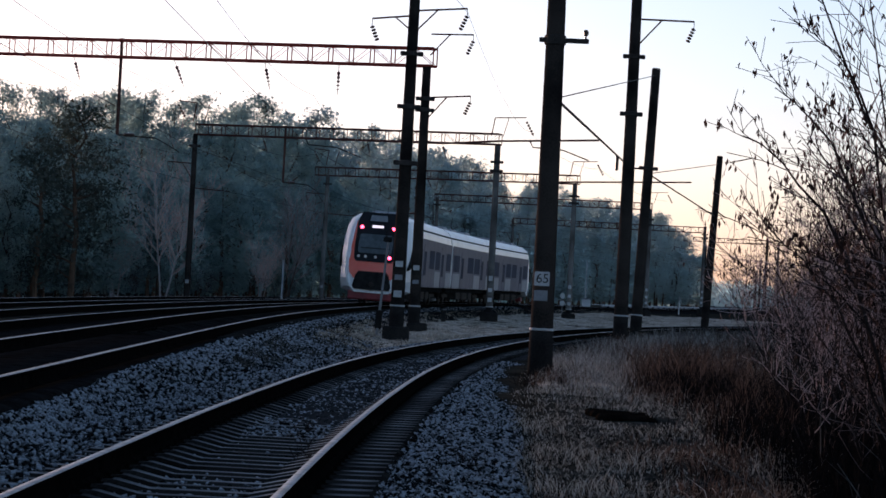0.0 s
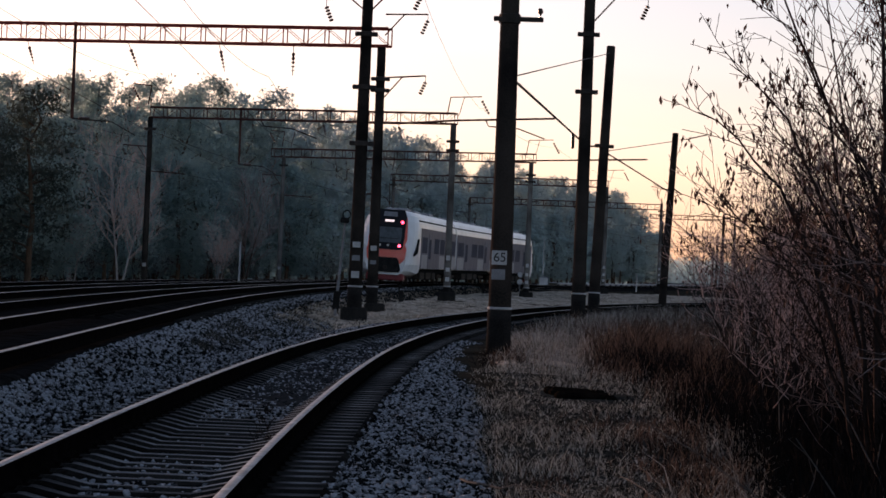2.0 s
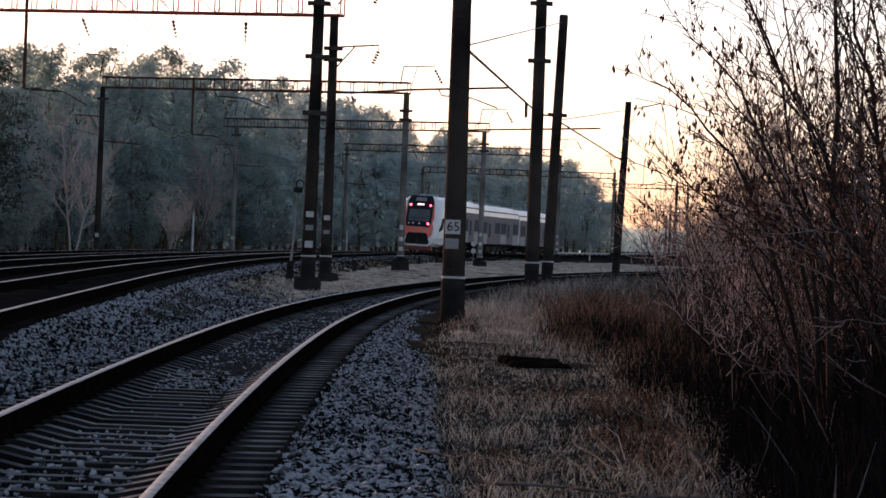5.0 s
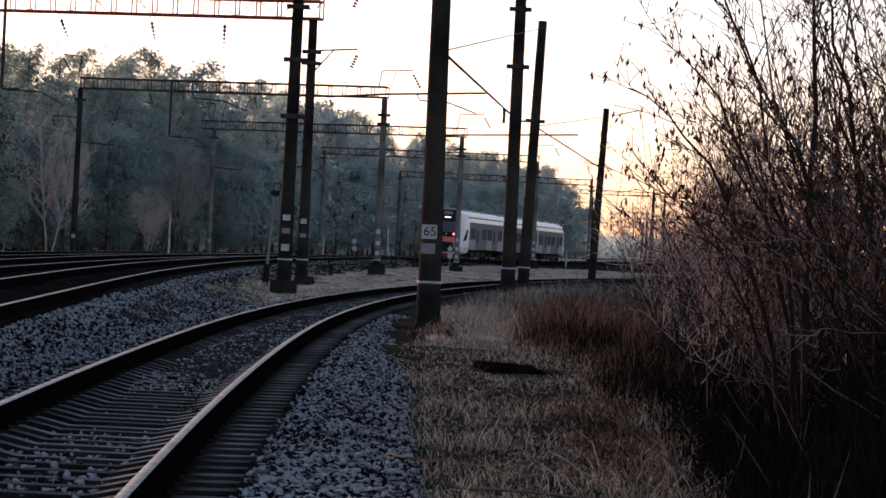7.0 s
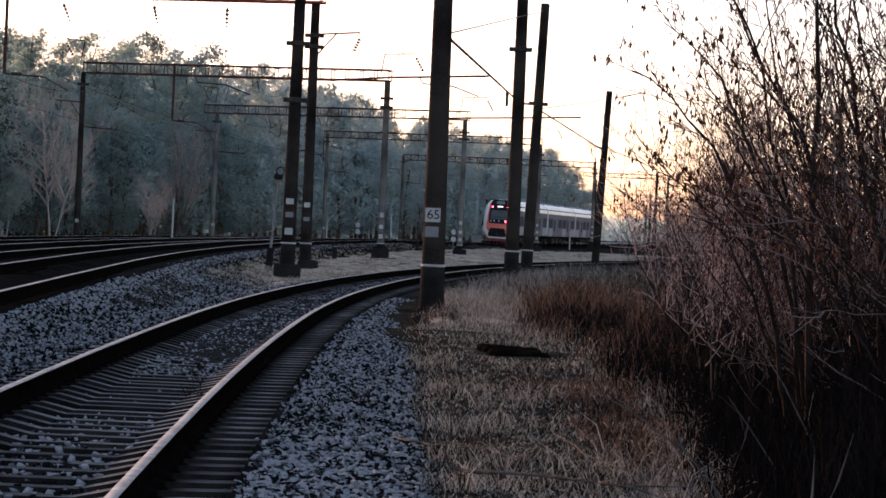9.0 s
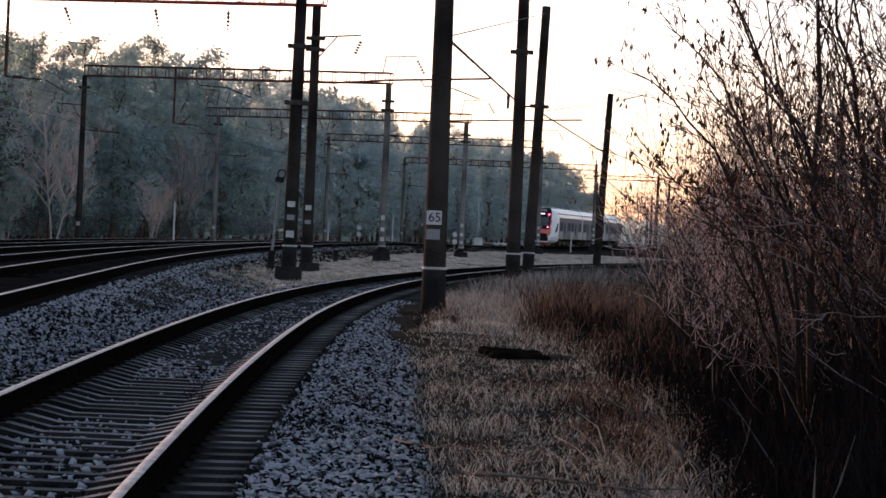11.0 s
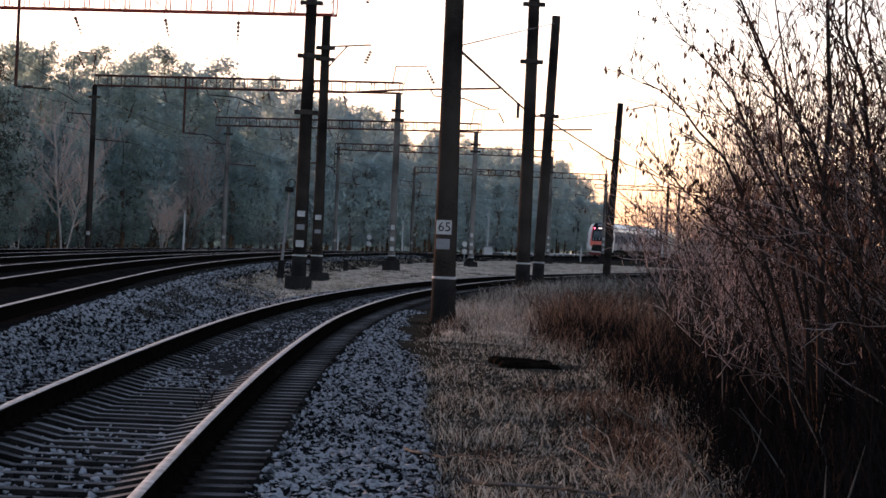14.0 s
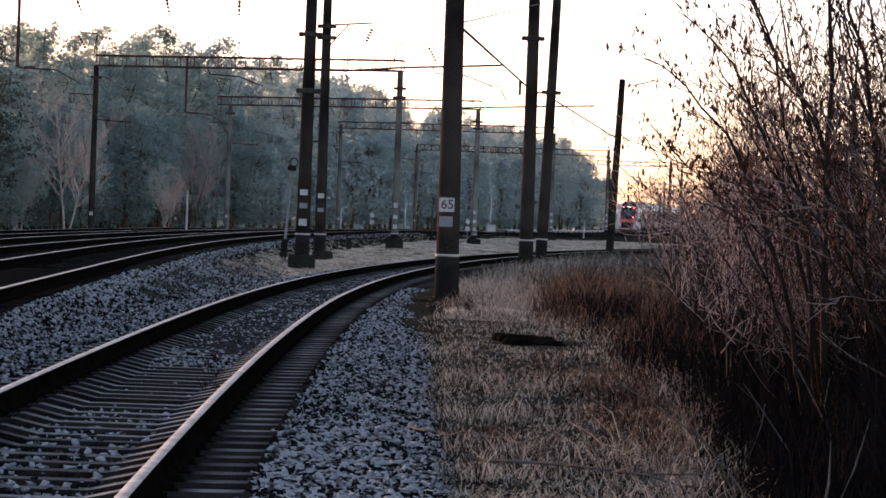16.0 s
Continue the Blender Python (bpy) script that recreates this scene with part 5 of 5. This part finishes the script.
        g = Geo()
        for _ in range(5):
            p = line[rnd.randrange(len(line) - 1)].lerp(line[-1], rnd.random() * 0.5)
            g.tube([p, p + Vector((rnd.gauss(0.1, 0.12), rnd.gauss(0, 0.3), rnd.uniform(0.0, 0.12)))], [r * 0.5, 0.003], 4)
        tagged(part("twigwork", g, M["deadwood"], t), kind="stuff")
    for i, (p, q) in enumerate((((1.80, 14.6, 0.0), (1.98, 14.7, 0.66)), ((1.78, 14.6, 0.0), (2.18, 14.7, 0.78)), ((1.70, 15.4, 0.0), (1.47, 15.5, 0.50)))):
        p, q = Vector(p), Vector(q)
        bow = Vector((0.07, 0, -0.02))
        t = thing("dead_sapling", None, "bare dead sapling leaning out of the grass", "sapling", "dead saplings")
        part("stem", Geo().tube([p, p.lerp(q, 0.35) + bow, p.lerp(q, 0.7) + bow * 0.7, q], [0.009, 0.008, 0.006, 0.0015], 6), M["deadwood"], t)
    rnd = random.Random(31)
    for _ in range(12):
        y = rnd.uniform(15.5, 30)
        x = 0.088 * y + rnd.uniform(0.15, 1.2)
        h = rnd.uniform(0.35, 1.1)
        tip = Vector((x + rnd.gauss(-0.25, 0.35), y + rnd.gauss(0, 0.3), h))
        root = Vector((x, y, 0.0))
        t = thing("dead_sapling", None, "bare dead sapling leaning out of the grass", "sapling", "dead saplings")
        bow = Vector((rnd.gauss(0, 0.08), 0, 0.06))
        part("stem", Geo().tube([root, root.lerp(tip, 0.35) + bow, root.lerp(tip, 0.7) + bow * 0.8, tip], [0.009, 0.007, 0.005, 0.003], 5), M["deadwood"], t)
    # weeds on the stones
    rnd = random.Random(12)
    for x, y, h, dense in ((-2.12, 25.2, 0.36, 5), (-1.95, 31, 0.2, 8), (-2.6, 30.2, 0.18, 8), (-6.1, 84, 0.55, 26), (-5.5, 90, 0.4, 20), (-6.6, 78, 0.3, 14), (-0.75, 26, 0.2, 8), (-0.4, 48, 0.3, 14), (0.2, 49, 0.3, 14)):
        t = thing("weed", pose(x, y, 0.05), "small dead weed among the stones", "weed", "dead weeds")
        g, tips = [Geo(), Geo(), Geo()], []
        for _ in range(dense):
            branch_out(g, Vector((rnd.gauss(0, 0.05), rnd.gauss(0, 0.05), 0)), Vector((rnd.gauss(0, 0.4), rnd.gauss(0, 0.4), 1)).normalized(), h * rnd.uniform(0.6, 1.1), 0.006, 0, rnd, tips, (4,), 0.1, 0.15)
        tagged(part("stalkwork", g[0], M["stem"], t), kind="stuff")
        tagged(part("sprigwork", g[1], M["stem"], t), kind="stuff")


def lawn_turf():
    rows = []
    for i in range(120):
        y = 12.5 + i * 0.28
        a, b = near_x(y) + 2.5 + 0.12 * bump_noise(1.0, y, 0.9), 0.088 * y + 0.6 + 0.2 * bump_noise(4.0, y, 0.8)
        rows.append([(a + (b - a) * j / 24, y, ground_z(a + (b - a) * j / 24, y) - 0.02 + (0.03 + 0.02 * bump_noise(a + (b - a) * j / 24, y, 3.3)) * min(1, j / 2, (24 - j) / 2)) for j in range(25)])
    solid("lawn_turf", Geo().strip(rows), M["lawn"], "trodden brown winter turf with frost", "grass", kind="structure", smooth=True)


def grass_mats():
    """Matted dead grass: the hummocky slope between the lines, and the rough patch round the masts."""
    rows = []
    for i in range(150):
        y = 72 + i * 1.25
        a, b = main_x(y) + 2.5, min(near_x(y) - 2.3, main_x(y) + 20)
        row = []
        for j in range(25):
            f = j / 24
            x = a + (b - a) * f
            z = max(ground_z(x, y), profile_z(main_profile, y, x - main_x(y)) if x - main_x(y) < 3.9 else -1)
            edge = min(1, 6 * f, 6 * (1 - f)) if 0 < i < 149 else 0
            row.append((x, y, z - 0.03 + edge * (0.05 + 0.16 * max(-0.2, bump_noise(x, y * 0.35, 0.9)) + 0.07 * bump_noise(x, y * 0.5, 3.1))))
        rows.append(row)
    solid("verge_turf", Geo().strip(rows), M["mat"], "hummocky slope of pale matted winter grass", "grass", kind="structure", smooth=True)
    rows = []
    for i in range(90):
        y = 42 + i * 0.9
        a = near_x(y) + 2.45 + 0.2 * bump_noise(1.0, y, 0.7)
        b = max(a + 0.6, min(0.035 * y + 0.35, 4.5)) + 0.3 * bump_noise(5.0, y, 0.5)
        rows.append([(a + (b - a) * j / 16, y, ground_z(a + (b - a) * j / 16, y) - 0.02 + (0.04 + 0.06 * bump_noise(a + (b - a) * j / 16, y * 0.5, 2.2)) * min(1, j / 3, (16 - j) / 3) * min(1, i / 6)) for j in range(17)])
    solid("mast_turf", Geo().strip(rows), M["mat"], "pale matted winter grass round the masts", "grass", kind="structure", smooth=True)


stones()
lawn_turf()
grass()
grass_mats()
bushes()
wood()
odds_and_ends()


# ---- the train: three cars ----
CAR = 27.3


def train_y(t):
    """Where the tail stands along the line."""
    return 133.5 + 15.9 * t + 0.055 * t * t


def lean(z):
    """How far the cab's end slopes back at a height."""
    return 0.05 * max(0, z - 0.5) + 0.46 * max(0, z - 1.75) ** 1.15


def section(w, y, slope, low=0.55, top=4.42, tuck=0.0):
    pts = []
    half = [(0.0, low), (0.80 - tuck, low), (0.97 - tuck * 0.8, low + 0.12 + tuck), (1.0 - tuck * 0.15, 1.2), (1.0, 2.2), (0.985, 3.2), (0.94, 3.7), (0.84, 4.08), (0.62, 4.32), (0.32, 4.4), (0.0, top)]
    for x, z in half:
        pts.append((x * w, y + slope * lean(z), z))
    for x, z in half[-2:0:-1]:
        pts.append((-x * w, y + slope * lean(z), z))
    return pts


def face_plate(zs, halves, out, thick=0.03):
    """A plate that follows the sloping end, given half-widths at heights."""
    g = Geo()
    rings = []
    for z, h in zip(zs, halves):
        y = lean(z) - out
        bow = 0.16 * (h / 1.3) ** 2
        rings.append([(-h, y + bow, z), (-h * 0.5, y + bow * 0.25, z), (0, y, z), (h * 0.5, y + bow * 0.25, z), (h, y + bow, z),
                      (h, y + bow + thick + 0.05, z), (-h, y + bow + thick + 0.05, z)])
    return g.loft(rings)


def side_plate(t, name, y0, y1, z0, z1, side, material, out, label="", parent=None, skew=0.0):
    x = side * (1.72 + out / 2)
    g = Geo().add([(x + side * dx, yy + (skew if zz == z1 else 0), zz) for dx in (-0.02, out / 2) for yy, zz in ((y0, z0), (y1, z0), (y1, z1), (y0, z1))],
                  [(0, 1, 2, 3), (4, 7, 6, 5), (0, 4, 5, 1), (1, 5, 6, 2), (2, 6, 7, 3), (3, 7, 4, 0)])
    return part(name, g, M[material], parent or t, label)


def bogie(t, y):
    b = part("bogie", Geo().box(-0.98, y, 0.52, 0.12, 3.3, 0.2, 0.03).box(0.98, y, 0.52, 0.12, 3.3, 0.2, 0.03).box(0, y, 0.6, 2.0, 0.5, 0.22, 0.03), M["darksteel"], t)
    for s in (-1, 1):
        for d in (-1.25, 1.25):
            x = s * 0.78
            part("wheel", Geo().tube([(x - 0.07, y + d, 0.43), (x - 0.06, y + d, 0.43), (x + 0.06, y + d, 0.43), (x + 0.07, y + d, 0.43)], [0.36, 0.428, 0.428, 0.36], 18), M["darksteel"], b)


def railcar(cab, label):
    t = thing("railcar", None, label, "railcar", "cars of the train")
    if cab:
        rings = [section(1.20, 0.06, 1, tuck=0.14), section(1.34, 0.20, 1, tuck=0.14), section(1.51, 0.50, 1, tuck=0.13), section(1.65, 1.05, 1, tuck=0.10), section(1.72, 2.2, 0.6), section(1.72, 3.3, 0.1, 0.7), section(1.72, 4.0, 0, 0.98), section(1.72, CAR, 0, 0.98)]
    else:
        rings = [section(1.72, 0.2, 0, 0.98), section(1.72, CAR, 0, 0.98)]
    part("body", Geo().loft(rings), M["coach"], t, "glossy white body shell", smooth=False)
    if cab:
        f = part("end_frame", face_plate((1.22, 1.5, 2.0, 2.7, 3.4, 3.95), (0.90, 1.12, 1.17, 1.15, 1.09, 1.02), 0.045), M["orange"], t, "bright orange-red end panel")
        part("end_surround", face_plate((2.02, 2.16, 2.7, 3.4, 4.0, 4.4), (0.84, 0.95, 0.99, 0.98, 0.99, 0.80), 0.075), M["glass"], f, "glossy black surround of the windscreen")
        part("windscreen", face_plate((2.42, 2.5, 2.9, 3.28, 3.34), (0.74, 0.80, 0.82, 0.78, 0.72), 0.095), M["screen"], f, "large windscreen with a pale reflection put into its colour")
        part("roof_hatch", face_plate((3.98, 4.26), (0.42, 0.38), 0.095, 0.01), M["grey"], f, "grey hatch above the windscreen")
        part("grille", face_plate((0.70, 0.85, 1.40, 1.56), (0.84, 0.92, 0.78, 0.66), 0.085), M["black"], f, "black coupler recess")
        part("wiper", face_plate((2.66, 2.69), (0.7, 0.7), 0.115, 0.01), M["black"], f)
        part("destination_display", face_plate((3.66, 3.78), (0.27, 0.27), 0.10, 0.01), M["display"], f, "small lit display with unreadable writing")
        for s in (-1, 1):
            for z, x, k in ((3.66, 0.76, "redlight"), (2.26, 0.74, "redlight" if s > 0 else "lamp"), (2.26, 0.40 if s < 0 else 0.08, "lamp")):
                y = lean(z) - 0.09 + 0.16 * (x / 1.3) ** 2
                g = Geo().tube([(s * x, y, z), (s * x, y - 0.04, z)], [0.085 if k == "redlight" else 0.07] * 2, 12)
                part("tail_light" if k == "redlight" else "lamp", g, M[k], f, "glowing red tail light" if k == "redlight" else "")
            # dark slot that sweeps back along the cab's cheek
            x0, x1 = s * 1.655, s * 1.735
            g = Geo().add([(x0, 0.68, 1.72), (x1 + s * 0.01, 1.55, 1.9), (x1 + s * 0.012, 2.15, 2.75), (x1 - s * 0.005, 1.75, 2.70), (s * 1.70, 1.0, 1.98),
                           (x0 - s * 0.1, 0.68, 1.72), (x1 - s * 0.1, 1.55, 1.9), (x1 - s * 0.1, 2.15, 2.75), (x1 - s * 0.1, 1.75, 2.70), (s * 1.60, 1.0, 1.98)],
                          [(0, 1, 2, 3, 4), (9, 8, 7, 6, 5), (0, 5, 6, 1), (1, 6, 7, 2), (2, 7, 8, 3), (3, 8, 9, 4), (4, 9, 5, 0)])
            part("headlight", g, M["black"], t, "dark wedge-shaped headlight glass")
        part("skirt", Geo().box(0, 0.60, 0.42, 2.2, 0.9, 0.42, 0.06), M["maroon"], t, "dark red snow plough skirt")
        part("coupler", Geo().tube([(0, 0.4, 0.95), (0, -0.15, 0.95)], [0.16, 0.12], 10), M["darksteel"], t)
    y0 = 3.4 if cab else 0.3
    for s in (-1, 1):
        side_plate(t, "side_panel", y0, CAR - 0.15, 1.0, 3.42, s, "coachgrey", 0.012, "grey side panel band")
        n = 6
        L = (CAR - 0.6 - y0) / n
        for i in range(n):
            a = y0 + 0.3 + i * L
            if i in (1, 4):
                d = side_plate(t, "door", a + 0.4, a + 2.0, 1.0, 3.15, s, "coachgrey", 0.026, "grey sliding door")
                side_plate(t, "pane", a + 0.6, a + 1.1, 1.6, 2.8, s, "sideglass", 0.045, "", d)
                side_plate(t, "pane", a + 1.3, a + 1.8, 1.6, 2.8, s, "sideglass", 0.045, "", d)
            else:
                side_plate(t, "window", a + 0.3, a + L - 0.5, 1.95, 2.9, s, "sideglass", 0.022, "dark tinted window")
                if i in (0, 3, 5):
                    side_plate(t, "panel", a + 0.1, a + L - 0.2, 1.02, 1.85, s, "panel", 0.026, "pale square panel")
        part("gutter", Geo().tube([(s * 1.565, 3.0 if cab else 0.3, 3.84), (s * 1.565, CAR - 0.1, 3.84)], 0.045, 6), M["black"], t, "dark line along the roof's edge")
    # roof gear
    for i, (y, w, L, h) in enumerate(((5.2, 1.3, 2.2, 0.10), (11.5, 1.1, 3.4, 0.08), (19.5, 1.3, 3.0, 0.10))):
        part("roof_unit", Geo().box(0, y, 4.40 + h / 2, w, L, h + 0.1, 0.06), M["panel"], t, "pale roof unit")
    for x in (-0.95, 0.95):
        part("roof_rail", Geo().tube([(x, y0 + 0.2, 4.26), (x, CAR - 0.4, 4.26)], 0.04, 5), M["darksteel"], t)
    if cab:
        part("aerial", Geo().tube([(0.3, 2.2, 4.3), (0.3, 2.2, 4.7)], 0.02, 5), M["grey"], t)
        part("aerial", Geo().tube([(-0.4, 2.6, 4.3), (-0.4, 2.6, 4.55)], 0.03, 5), M["grey"], t)
    part("underframe", Geo().box(0, CAR / 2 + 1.0 * cab, 0.86, 2.7, CAR - 3.0, 0.3, 0.05), M["black"], t)
    for y, L in ((9.0, 2.6), (13.0, 3.2), (16.6, 2.0)):
        part("equipment_box", Geo().box(0, y, 0.55, 2.7, L, 0.5, 0.06), M["darksteel"], t)
    part("gangway", Geo().box(0, CAR + 0.2, 2.2, 1.9, 0.55, 2.9, 0.1), M["black"], t, "black rubber gangway")
    for y in (4.0, CAR - 3.6):
        bogie(t, y)
    return t


CARS = [railcar(True, "tail railcar with an orange-red end, white sides and red tail lights"), railcar(False, "middle railcar with grey and white sides"), railcar(True, "leading railcar with a sloping cab, grey and white sides")]


def motions():
    gap = 0.45
    for i, car in enumerate(CARS):
        rows = []
        for k in range(33):
            t = k * 0.5
            y0 = train_y(t) + i * (CAR + gap)
            y1 = y0 + CAR * 0.988
            a = math.degrees(math.atan2(main_x(y1) - main_x(y0), y1 - y0))
            if i < 2:
                rows.append((t, pose(main_x(y0), y0, main_z(y0 + 12), 0, 1.7, -a)))
            else:
                rows.append((t, pose(main_x(y1), y1, main_z(y0 + 12), 0, -1.7, 180 - a)))
        walk(car, rows)


motions()
